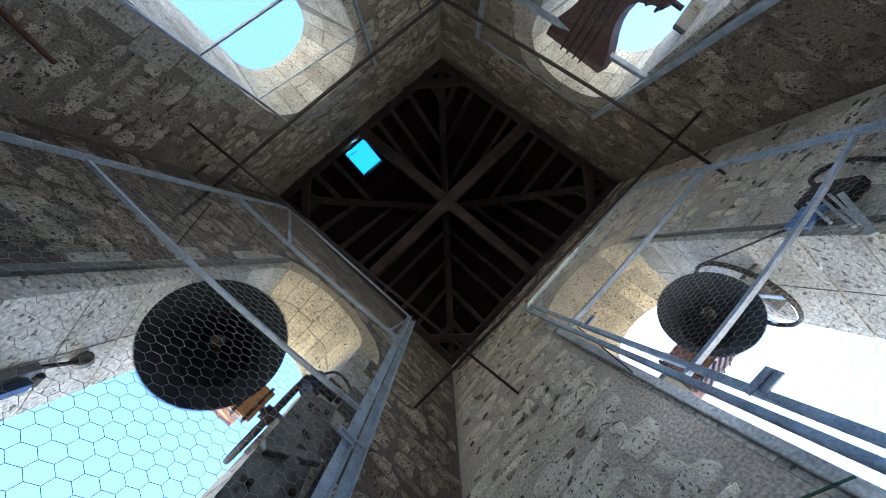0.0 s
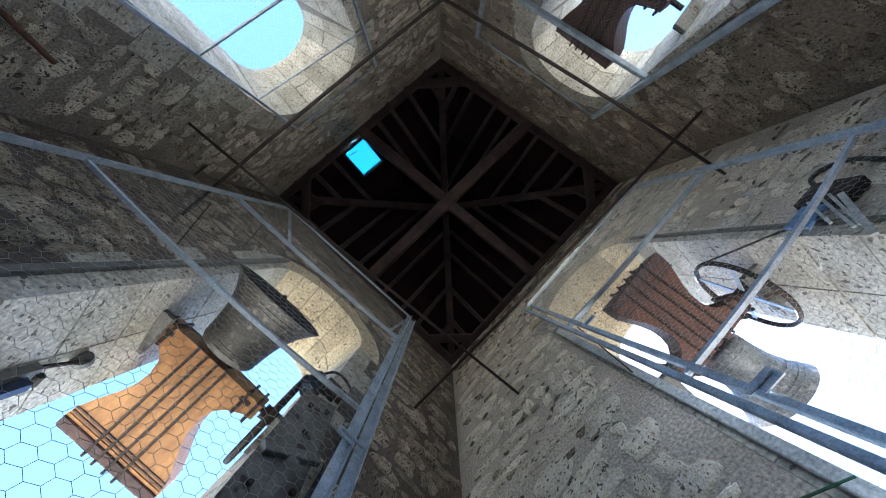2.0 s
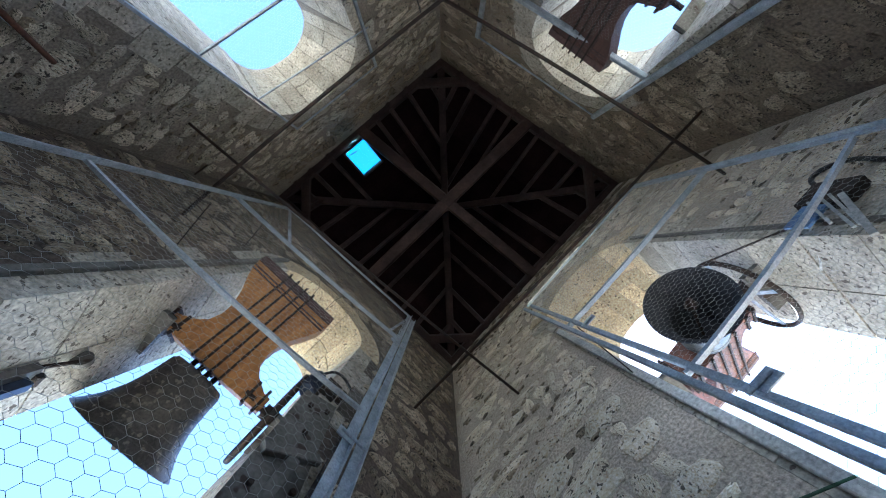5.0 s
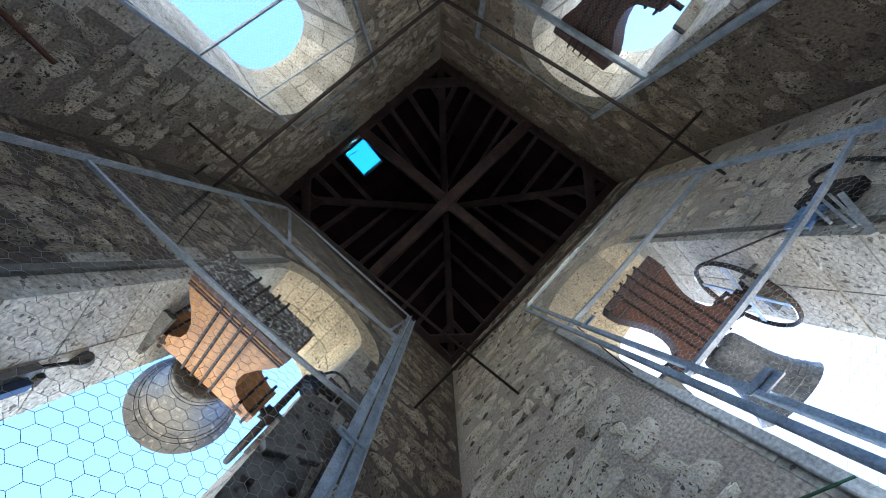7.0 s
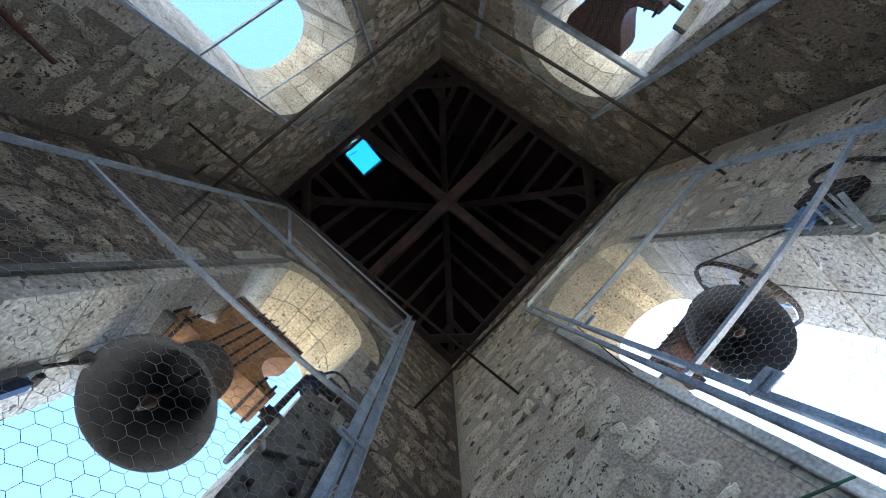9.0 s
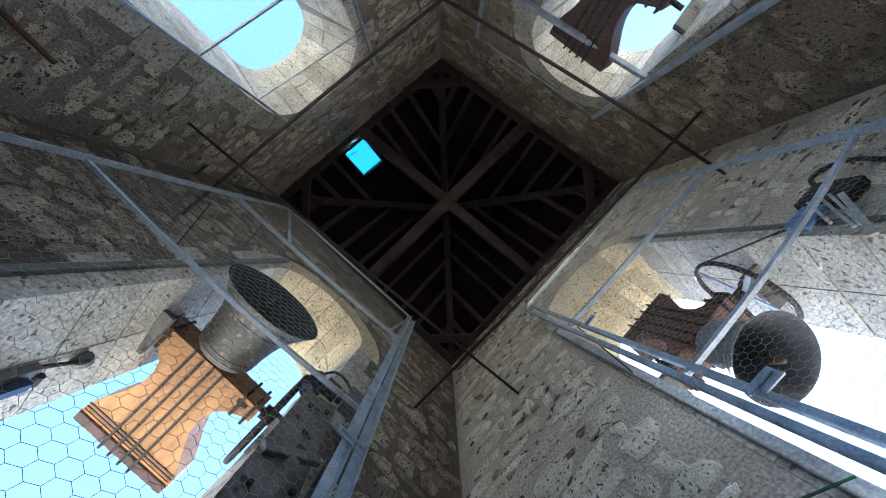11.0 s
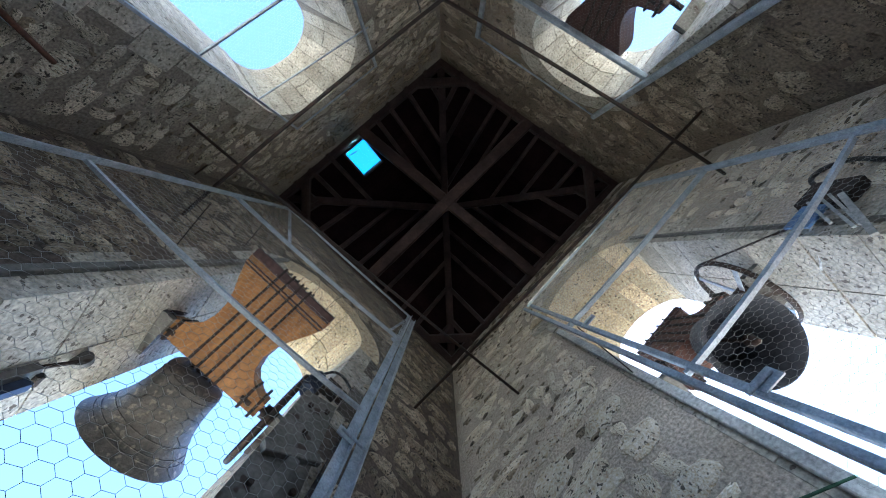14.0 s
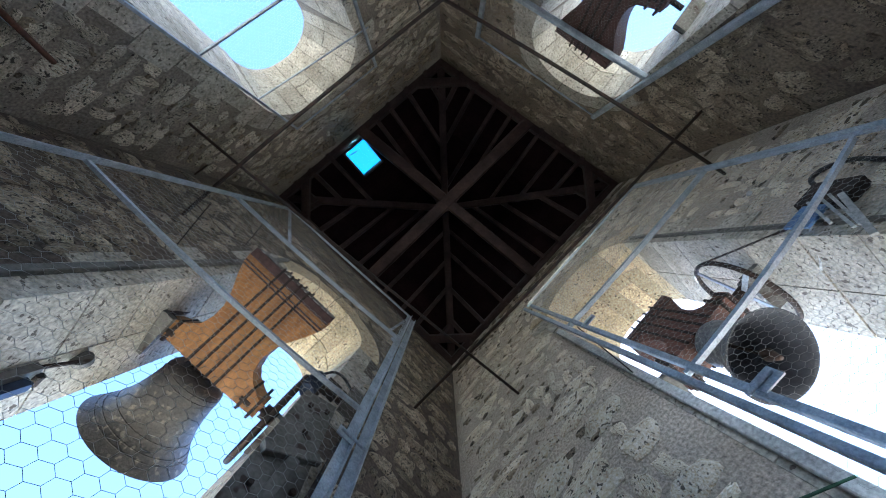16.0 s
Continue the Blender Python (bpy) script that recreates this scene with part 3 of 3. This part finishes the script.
        for k in range(4):
            a = math.pi / 4 + k * math.pi / 2
            part("spoke", bar(bmesh.new(), (x, 0.03 * math.cos(a), 0.03 * math.sin(a)), (x, rad * math.cos(a), rad * math.sin(a)), 0.028, 0.008, (1, 0, 0)), GALV, wheel_ob, "flat steel spoke")
        part("hub", rod(bmesh.new(), (x - 0.05, 0, 0), (x + 0.05, 0, 0), 0.045, 16), IRON, wheel_ob)
    return bell, m


BELL_S = swinging_bell("south", 1.673, 0.318, 2.166, 0.6, 2.6, 0.318, 0.503, 0.635, 0.627, 0.381, 0.08, YOKE_ORANGE, LICHEN, BRONZE, (0.445, 0.29), "large dark bronze bell under an orange wooden headstock")
BELL_E = swinging_bell("east", 1.768, 0.301, 2.175, -0.4, 4.1, 0.227, 0.429, 0.518, 0.445, 0.29, 0.055, YOKE_RED, None, BRONZE_GREY, (0.36, 0.27), "grey bronze bell with a red-brown headstock and spoked wheel")
BELL_N = swinging_bell("north", 1.556, 0.294, 2.739, 9.2, 10.7, 0.330, 0.500, 0.620, 0.580, 0.40, 0.06, YOKE_DARK, None, BRONZE, None, "bronze bell under a dark red-brown wooden headstock")


# ---- bearings, motor, hammer and cables ----
def bearing(side, u, z, w=0.30):
    ob = thing("bearing_block", FRAME[side][0] @ pose(u, w, z), "greasy iron pillow block bolted into the stone reveal", "bearing", "bell bearings")
    part("base", box(bmesh.new(), (-0.045, -0.11, -0.085), (0.045, 0.11, -0.05)), IRON, ob)
    part("housing", rod(bmesh.new(), (-0.035, 0, 0), (0.035, 0, 0), 0.055, 18), IRON, ob)
    part("pedestal", box(bmesh.new(), (-0.03, -0.05, -0.052), (0.03, 0.05, -0.01)), IRON, ob)
    part("shelf", box(bmesh.new(), (-0.06, -0.13, -0.12), (0.06, 0.13, -0.087)), SHEET, ob, "grey steel bracket")
    for y in (-0.085, 0.085):
        part("bolt", rod(bmesh.new(), (0, y, -0.052), (0, y, -0.025), 0.014, 6), GALV, ob)
    return ob


bearing("south", 1.33, 2.12, 0.32)
bearing("south", 2.215, 2.12, 0.31)
bearing("east", 1.40, 2.15, 0.30)
bearing("east", 2.20, 2.21, 0.30)
bearing("north", 0.98, 2.85)
bearing("north", 1.95, 2.85)

drive = thing("bell_drive", FRAME["south"][0], "grey steel motor bracket with a blue motor bolted beside the opening", "motor")
part("base_plate", hexa(bmesh.new(), [(2.20, -0.03, 1.0), (2.47, -0.03, 1.0), (2.47, -0.022, 1.0), (2.20, -0.022, 1.0), (2.17, -0.03, 2.02), (2.36, -0.03, 2.10), (2.36, -0.022, 2.10), (2.17, -0.022, 2.02)]), SHEET, drive, "rust marked grey plate")
for p, q in (((2.20, -0.05, 1.45), (2.42, -0.05, 1.62)), ((2.20, -0.05, 1.0), (2.44, -0.05, 1.2)), ((2.30, -0.06, 0.9), (2.33, -0.06, 1.5))):
    part("bracket", bar(bmesh.new(), p, q, 0.05, 0.03, (0, 1, 0)), SHEET, drive)
motor = part("motor", rod(bmesh.new(), (2.17, 0.02, 2.10), (2.17, 0.02, 2.32), 0.042, 20), BLUE, drive, "dark blue electric motor")
for k in range(7):
    part("fin", rod(bmesh.new(), (2.17, 0.02, 2.13 + k * 0.026), (2.17, 0.02, 2.137 + k * 0.026), 0.049, 20), BLUE, motor)
part("gearbox", box(bmesh.new(), (2.22, -0.05, 2.14), (2.32, 0.05, 2.28)), IRON, drive)
part("pulley", rod(bmesh.new(), (2.33, -0.02, 2.22), (2.36, -0.02, 2.22), 0.05, 20), IRON, drive)
part("terminal_box", box(bmesh.new(), (2.37, -0.08, 2.12), (2.48, -0.004, 2.32)), SHEET, drive, "pale grey terminal box")
part("base_angle", bar(bmesh.new(), (2.46, -0.05, 1.0), (2.49, -0.05, 2.05), 0.04, 0.06, (0, 1, 0)), IRON, drive)
for u, z in ((2.24, 1.92), (2.33, 1.98), (2.30, 1.72), (2.40, 1.40), (2.25, 1.30)):
    part("bolt", rod(bmesh.new(), (u, -0.045, z), (u, -0.025, z), 0.014, 6), IRON, drive)

hammer = thing("bell_hammer", FRAME["south"][0], "dark steel striking hammer on an electric actuator beside the bell", "hammer")
part("arm", rod(bmesh.new(), (1.335, 0.35, 1.40), (1.375, 0.35, 1.60), 0.009), IRON, hammer)
part("head", rod(bmesh.new(), (1.368, 0.340, 1.62), (1.376, 0.362, 1.632), 0.040, 22), SHEET, hammer, "round grey hammer head")
part("actuator", box(bmesh.new(), (1.335, 0.32, 1.15), (1.375, 0.39, 1.45)), SHEET, hammer, "dark actuator housing")
# Added block; blue sky shows here between the hammer arms.
part("bracket", box(bmesh.new(), (1.38, 0.34, 1.24), (1.415, 0.38, 1.40)), BLUE, hammer, "blue block where sky shows beside the hammer")
part("pivot", rod(bmesh.new(), (1.385, 0.35, 1.45), (1.385, 0.40, 1.45), 0.016, 14), IRON, hammer)


def fixed(name, side, bm, mat, label, category):
    ob = new(name, finish(name, bm, mat))
    ob.matrix_world = FRAME[side][0]
    return tagged(ob, label, category)


fixed("edge_strip", "south", bar(bmesh.new(), (1.145, -0.02, 0.4), (1.205, -0.02, 3.45), 0.04, 0.03, (0, 1, 0)), SHEET, "dark flat steel strip up the jamb stones", "strip")
fixed("edge_strip", "east", bar(bmesh.new(), (2.36, -0.02, 1.2), (2.33, -0.02, 3.35), 0.018, 0.03, (0, 1, 0)), SHEET, "narrow dark steel strip up the jamb stones", "strip")
fixed("rusty_pipe", "west", rod(bmesh.new(), (2.38, -0.10, 1.30), (2.575, -0.10, 1.84), 0.014, 12), material("rusty_pipe_steel", (0.16, 0.075, 0.045), (0.08, 0.04, 0.03), 20, 0.8, 0.3, 0.4), "thin rusty pipe leaning on the rubble wall", "pipe")
fixed("flat_bar", "west", bar(bmesh.new(), (2.40, -0.05, 1.30), (2.52, -0.05, 1.66), 0.025, 0.008, (0, 1, 0)), GALV, "short pale flat bar fixed to the rubble wall", "bar")
fixed("pull_rod", "east", rod(bmesh.new(), (2.354, -0.03, 1.75), (2.128, 0.045, 2.30), 0.006, 8), IRON, "thin dark pull rod beside the bell wheel", "rod")
fixed("edge_plank", "east", bar(bmesh.new(), (1.262, -0.035, 3.05), (1.40, -0.035, 0.6), 0.045, 0.03, (0, 1, 0)), CHALK, "pale weathered plank along the edge of the opening", "plank")
# White stub that stands for daylight through a small hole in the wall.
fixed("wall_clip", "east", rod(bmesh.new(), (2.66, -0.03, 2.30), (2.67, -0.005, 2.34), 0.014, 10), WHITE, "small white spot for daylight through a hole in the wall", "clip")
fixed("garden_hose", "east", rod(bmesh.new(), (1.40, -0.05, 0.93), (1.26, -0.05, 0.99), 0.004, 8), GREEN, "short green plastic hose end by the opening", "hose")
fixed("iron_pin", "west", bar(bmesh.new(), (3.02, -0.05, 3.42), (2.86, -0.05, 3.44), 0.012, 0.012, (0, 1, 0)), IRON, "thin iron pin in the rubble wall", "pin")

box_e = thing("slatted_block", FRAME["east"][0], "dark block with pale slats and blue plastic wrap", "switch box")
# Housing block is added where only a dark area is known.
part("housing", box(bmesh.new(), (2.45, -0.06, 1.62), (2.60, -0.004, 1.84)), IRON, box_e)
part("wrap", box(bmesh.new(), (2.28, -0.075, 1.64), (2.42, -0.062, 1.76)), material("blue_plastic_wrap", (0.12, 0.22, 0.42), (0.05, 0.09, 0.2), 9, 0.35, 0, 0.6), box_e, "crumpled blue plastic wrap")
for (u0, z0), (u1, z1) in (((2.466, 1.71), (2.253, 1.43)), ((2.43, 1.735), (2.282, 1.535)), ((2.47, 1.665), (2.27, 1.42))):
    part("slat", bar(bmesh.new(), (u0, -0.085, z0), (u1, -0.085, z1), 0.013, 0.008, (0, 1, 0)), PALE, box_e, "dusty pale plastic slat")
part("lid", bar(bmesh.new(), (2.457, -0.09, 1.604), (2.205, -0.09, 1.332), 0.024, 0.010, (0, 1, 0)), PALE, box_e, "dusty pale plastic lid edge")


def cable(side, pts, r, mat, label):
    cu = bpy.data.curves.new("cable", "CURVE")
    cu.dimensions, cu.bevel_depth, cu.bevel_resolution = "3D", r, 2
    sp = cu.splines.new("BEZIER")
    sp.bezier_points.add(len(pts) - 1)
    for b, p in zip(sp.bezier_points, pts):
        b.co, b.handle_left_type, b.handle_right_type = p, "AUTO", "AUTO"
    cu.materials.append(mat)
    ob = new("cable", cu)
    ob.matrix_world = FRAME[side][0]
    return tagged(ob, label, "cable")


cable("east", [(2.61, -0.02, 1.86), (2.72, -0.02, 1.95), (2.782, -0.02, 1.88), (2.735, -0.02, 1.62), (2.70, -0.02, 1.3)], 0.012, CABLE, "black cable looped over the slatted block")
cable("east", [(2.36, -0.02, 1.72), (2.31, 0.0, 1.70), (2.27, 0.12, 1.72), (2.25, 0.25, 1.80)], 0.007, WHITE, "thin pale cable running into the reveal")
cable("south", [(2.17, 0.02, 2.38), (2.24, -0.02, 2.45), (2.36, -0.03, 2.40), (2.44, -0.03, 2.30)], 0.009, CABLE, "short black motor cable")
cable("west", [(0.30, -0.02, 2.9), (0.33, -0.02, 3.4), (0.28, -0.02, 3.9)], 0.006, CABLE, "thin black cable up the wall")


# ---- masonry: dressed stones round the openings ----
def jamb_u(side, inner, first, z):
    o = OPEN[side]
    lean = LEAN.get(side, (0.0, 0.0))[0 if inner else 1]
    spring = o[4] if inner else o[5]
    u = o[(0 if first else 1) + (0 if inner else 2)]
    return u + (lean * max(0.0, (spring - z) / (spring - SILL)) if first else 0.0)


def dress(side):
    wall = WALL[side]
    o = OPEN[side]
    r = random.Random("dress" + side)
    gap, t = 0.004, 0.012
    for first in (True, False):
        d = 1 if first else -1
        z, k = SILL, 0
        while z < o[4] - 0.02:
            h = min(r.uniform(0.24, 0.36), o[4] - z)
            if o[4] - z - h < 0.12:
                h = o[4] - z
            a, b = z + gap, z + h - gap
            bm = bmesh.new()
            fw = 0.06 if first and side in ("east", "north") else (0.12, 0.22)[k % 2] + r.uniform(-0.03, 0.03)
            p = r.uniform(0.006, 0.013)
            q = r.uniform(0.006, 0.013)
            for lo, hi in ((a, b),):
                i0, i1 = jamb_u(side, True, first, lo), jamb_u(side, True, first, hi)
                e0, e1 = jamb_u(side, False, first, lo), jamb_u(side, False, first, hi)
                mids = [(0.0, 0.31), (0.318, 0.598)]
                for w0, w1 in mids:
                    f0, f1 = w0 / THICK, w1 / THICK
                    pts = []
                    for zz, i, e in ((lo, i0, e0), (hi, i1, e1)):
                        x0, x1 = i + (e - i) * f0, i + (e - i) * f1
                        ww = -p if w0 == 0 else w0
                        pts += [(x0 - d * 0.004, ww, zz), (x0 + d * q, ww, zz), (x1 + d * q, w1, zz), (x1 - d * 0.004, w1, zz)]
                    hexa(bm, pts)
                hexa(bm, [(i0 - d * fw, -p, lo), (i0 - d * 0.004, -p, lo), (i0 - d * 0.004, 0.004, lo), (i0 - d * fw, 0.004, lo),
                          (i1 - d * fw, -p, hi), (i1 - d * 0.004, -p, hi), (i1 - d * 0.004, 0.004, hi), (i1 - d * fw, 0.004, hi)])
            part("jamb_stone", bm, ASHLAR, wall)
            z += h
            k += 1
    # arch stones, in two courses through the wall
    n = 8
    ci, ri, si = (o[0] + o[1]) / 2, (o[1] - o[0]) / 2, o[4]
    ce, re, se = (o[2] + o[3]) / 2, (o[3] - o[2]) / 2, o[5]
    for k in range(n):
        depth = r.uniform(0.16, 0.24)
        p, q = r.uniform(0.006, 0.013), r.uniform(0.004, 0.012)
        cut = r.uniform(0.24, 0.36)
        for w0, w1 in ((0.0, cut), (cut + 0.008, 0.598)):
            bm = bmesh.new()
            steps = 3
            for j in range(steps):
                a0 = math.pi * (k + j / steps) / n + (0.008 if j == 0 else 0)
                a1 = math.pi * (k + (j + 1) / steps) / n - (0.008 if j == steps - 1 else 0)
                pts = []
                for a in (a0, a1):
                    for w, rad in ((w0, q), (w0, -0.004), (w1, -0.004), (w1, q)):
                        f = w / THICK
                        c, rr, s = ci + (ce - ci) * f, ri + (re - ri) * f, si + (se - si) * f
                        pts.append((c - (rr - rad) * math.cos(a), -p if w == 0 else w, s + (rr - rad) * math.sin(a)))
                hexa(bm, pts)
                if w0 == 0:
                    pts = []
                    for a in (a0, a1):
                        for w, rad in ((-p, 0.004), (-p, depth), (0.004, depth), (0.004, 0.004)):
                            pts.append((ci - (ri + rad) * math.cos(a), w, si + (ri + rad) * math.sin(a)))
                    hexa(bm, pts)
            part("arch_stone", bm, WARM_LIT if side in ("south", "east") and 1 <= k else ASHLAR, wall)


for side in SIDES:
    dress(side)


# ---- masonry: rubble stones set in the mortar ----
def stone_shape(seed):
    r = random.Random(seed)
    n = r.randint(10, 14)
    ph = r.uniform(0, 6)
    low, rim, top = [], [], []
    for i in range(n):
        a = 2 * math.pi * i / n + r.uniform(-0.14, 0.14)
        k = 0.5 * (abs(math.cos(a)) ** 3.4 + abs(math.sin(a)) ** 3.4) ** (-1 / 3.4) * r.uniform(0.72, 1.16) * (1 + 0.12 * math.sin(2 * a + ph))
        x, z = k * math.cos(a), k * math.sin(a)
        low.append((x * 1.03, 0.5, z * 1.03))
        rim.append((x, -0.45 + r.uniform(-0.1, 0.1), z))
        top.append((x * r.uniform(0.74, 0.86), -1.0 + r.uniform(-0.25, 0.2), z * r.uniform(0.74, 0.86)))
    verts = low + rim + top + [(0, -1.05, 0)]
    faces = []
    for i in range(n):
        j = (i + 1) % n
        faces += [(i, n + i, n + j, j), (n + i, 2 * n + i, 2 * n + j, n + j), (2 * n + i, 3 * n, 2 * n + j)]
    return verts, faces


SHAPES = [stone_shape(100 + i) for i in range(28)]
STONE_MESH = {}
for mat in (RUBBLE, RUBBLE_BROWN, RUBBLE_LIT):
    STONE_MESH[mat.name] = []
    for v, f in SHAPES:
        me = bpy.data.meshes.new("rubble_stone")
        me.from_pydata(v, [], f)
        me.materials.append(mat)
        STONE_MESH[mat.name].append(me)


def near_opening(side, u, z, ru, rz):
    o = OPEN[side]
    pad = 0.0 if side in ("east", "north") and u < o[0] else 0.12
    lean = LEAN.get(side, (0.0, 0.0))[0]
    if z - rz < o[4]:
        return o[0] - pad - 0.05 - ru < u < o[1] + pad + 0.05 + ru
    c, r = (o[0] + o[1]) / 2, (o[1] - o[0]) / 2 + pad + 0.04
    return math.hypot(max(0, abs(u - c) - ru * 0.8), max(0, z - o[4] - rz * 0.8)) < r


def rubble(side):
    wall = WALL[side]
    _, length = FRAME[side]
    r = random.Random("rubble" + side)
    stones = []
    z = 0.45
    while z < 5.16:
        h = r.choice((0.07, 0.10, 0.12, 0.14, 0.17, 0.20)) * (1.1 if side == "east" else 1.0)
        u = r.uniform(-0.1, 0.1)
        while u < length:
            w = r.choice((0.09, 0.13, 0.17, 0.22, 0.28, 0.36)) * r.uniform(0.85, 1.15) * (0.8 if h < 0.1 else 1.0)
            cu, cz = u + w / 2, z + h / 2 + r.uniform(-0.03, 0.03)
            sw, sh = (w * r.uniform(0.74, 0.98), h * r.uniform(0.66, 0.98)) if side in ("west", "south", "east") else (w * r.uniform(0.84, 1.04), h * r.uniform(0.82, 1.08))
            u += w
            if r.random() < (0.2 if side == "north" else 0.05) or cu - sw / 2 < 0.01 or cu + sw / 2 > length - 0.01 or cz + sh / 2 > 5.18:
                continue
            o = OPEN[side]
            pad = 0.04 if side in ("east", "north") else 0.17
            if cz < o[4]:               # trim the stone against the dressed jamb
                lo, hi = cu - sw / 2, cu + sw / 2
                if cu < o[0] and hi > o[0] - pad - 0.03:
                    hi = o[0] - pad - 0.03
                elif cu > o[1] and lo < o[1] + 0.20:
                    lo = o[1] + 0.20
                elif o[0] <= cu <= o[1]:
                    continue
                if hi - lo < 0.06:
                    continue
                cu, sw = (lo + hi) / 2, hi - lo
            elif near_opening(side, cu, cz, sw / 2, sh / 2):
                if sw > 0.14 and not near_opening(side, cu, cz, 0.05, 0.04):
                    sw, sh = 0.10, min(sh, 0.08)
                else:
                    continue
            stones.append((cu, cz, sw, sh, r.uniform(-16, 16), r.uniform(0.005, 0.016), r.randrange(28)))
        z += h * 0.93
    # small chips pressed into the joints
    chips = []
    while len(chips) < 420:
        cu, cz, sw = r.uniform(0.05, length - 0.05), r.uniform(0.5, 5.1), r.uniform(0.03, 0.085)
        if not near_opening(side, cu, cz, 0.10, 0.06):
            chips.append((cu, cz, sw, sw * r.uniform(0.4, 0.75), r.uniform(-35, 35), r.uniform(0.004, 0.011), r.randrange(28)))
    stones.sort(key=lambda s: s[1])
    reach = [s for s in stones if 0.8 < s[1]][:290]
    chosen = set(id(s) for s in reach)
    verts, faces = [], []
    for s in stones + chips:
        cu, cz, sw, sh, turn, proud, k = s
        m = pose(cu, 0.0, cz, 0, turn, 0) @ Matrix.Diagonal((sw, proud, sh, 1))
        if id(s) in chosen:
            ob = new("rubble_stone", STONE_MESH[{"north": RUBBLE_BROWN, "south": RUBBLE_BROWN, "east": RUBBLE_LIT}.get(side, RUBBLE).name][k])
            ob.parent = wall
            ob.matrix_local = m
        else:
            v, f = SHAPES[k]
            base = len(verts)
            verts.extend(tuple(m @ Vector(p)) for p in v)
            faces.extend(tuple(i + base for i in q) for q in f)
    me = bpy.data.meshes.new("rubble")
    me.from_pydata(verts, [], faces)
    me.materials.append(RUBBLE_SHADED_FAR)
    ob = new("rubble", me)
    ob.parent = wall
    tagged(ob, "small pitted rubble stones in lime mortar", kind="stuff")


for side in SIDES:
    rubble(side)


# ---- keys ----
def swing(bell, rows):
    """Angles in degrees; positive swings the mouth into the chamber."""
    ob, m = bell
    walk(ob, [(t, m @ pose(0, 0, 0, -a)) for t, a in rows])


SWING_S = [(0, 42.5), (0.5, 85.2), (1, 104.8), (1.5, 106.3), (2, 105.8), (2.5, 101.5), (3, 97.9), (3.5, 73.4), (4, 28.2), (4.4, -0.3), (4.7, -28.4), (5, -51.1), (5.3, -73.5), (5.6, -89.5), (5.9, -104.1), (6.5, -115.9), (7, -117.6), (7.5, -103.2), (8, -79.2), (8.5, -44.1), (9, -1.1), (9.2, 14.6), (9.5, 39.7), (9.8, 64.6), (10.1, 76), (10.4, 86.1), (10.7, 93.1), (11, 94.1), (11.4, 85.6), (11.7, 76.2), (12, 65.2), (12.5, 29.8), (12.6, 22.6), (13, -6.3), (13.2, -21.2), (13.6, -49.1), (14, -71.8), (14.5, -94.1), (15, -95.9), (15.5, -93.3), (16, -75.1)]
SWING_E = [(0, 44.1), (0.5, 2.1), (1, -49.3), (1.5, -70), (2, -71.9), (2.5, -62.5), (3, -17.7), (3.5, 16.4), (4, 46.9), (4.3, 55.5), (4.7, 59.5), (5.1, 53), (5.5, 31.3), (5.8, 8.2), (6.1, -9.8), (6.3, -22.7), (6.6, -49.9), (7, -60.2), (7.5, -58.7), (7.9, -43.2), (8.1, -25.9), (8.5, -0.9), (9.2, 33.8), (9.5, 41.2), (9.9, 42.1), (10.3, 33.2), (10.7, 14.3), (11, -1.2), (11.4, -19.7), (11.7, -39.4), (12, -49.1), (12.5, -48.6), (13, -28.2), (13.2, -15.6), (13.6, -2.3), (14, 15.6), (14.5, 27.4), (15, 28.3), (15.5, 19.3), (16, 1.6)]
SWING_N = [(0, -36.8), (0.5, -47.2), (1, -46.3), (1.5, -41.9), (2, -20.4), (2.5, -1.7), (3, 14.7), (3.5, 15.5), (4, 4), (4.8, -26), (5.4, -43.3), (5.9, -47.6), (6.5, -41), (7, -24.3), (7.5, -5.9), (8, 4), (8.5, 3.5), (9, -5.3), (9.2, -8.5), (9.7, -19), (10.5, -30.9), (11, -30.6), (11.4, -30.4), (11.8, -23.1), (12, -17.4), (12.3, -9.1), (12.6, -6.6), (13, -5.3), (13.3, -4.7), (13.6, -7.8), (14, -7.8), (14.3, -17.3), (14.6, -21.9), (15, -20.6), (15.3, -25), (15.6, -23.4), (15.8, -22.6), (16, -21)]


def motions():
    swing(BELL_S, SWING_S)
    swing(BELL_E, SWING_E)
    swing(BELL_N, SWING_N)


motions()
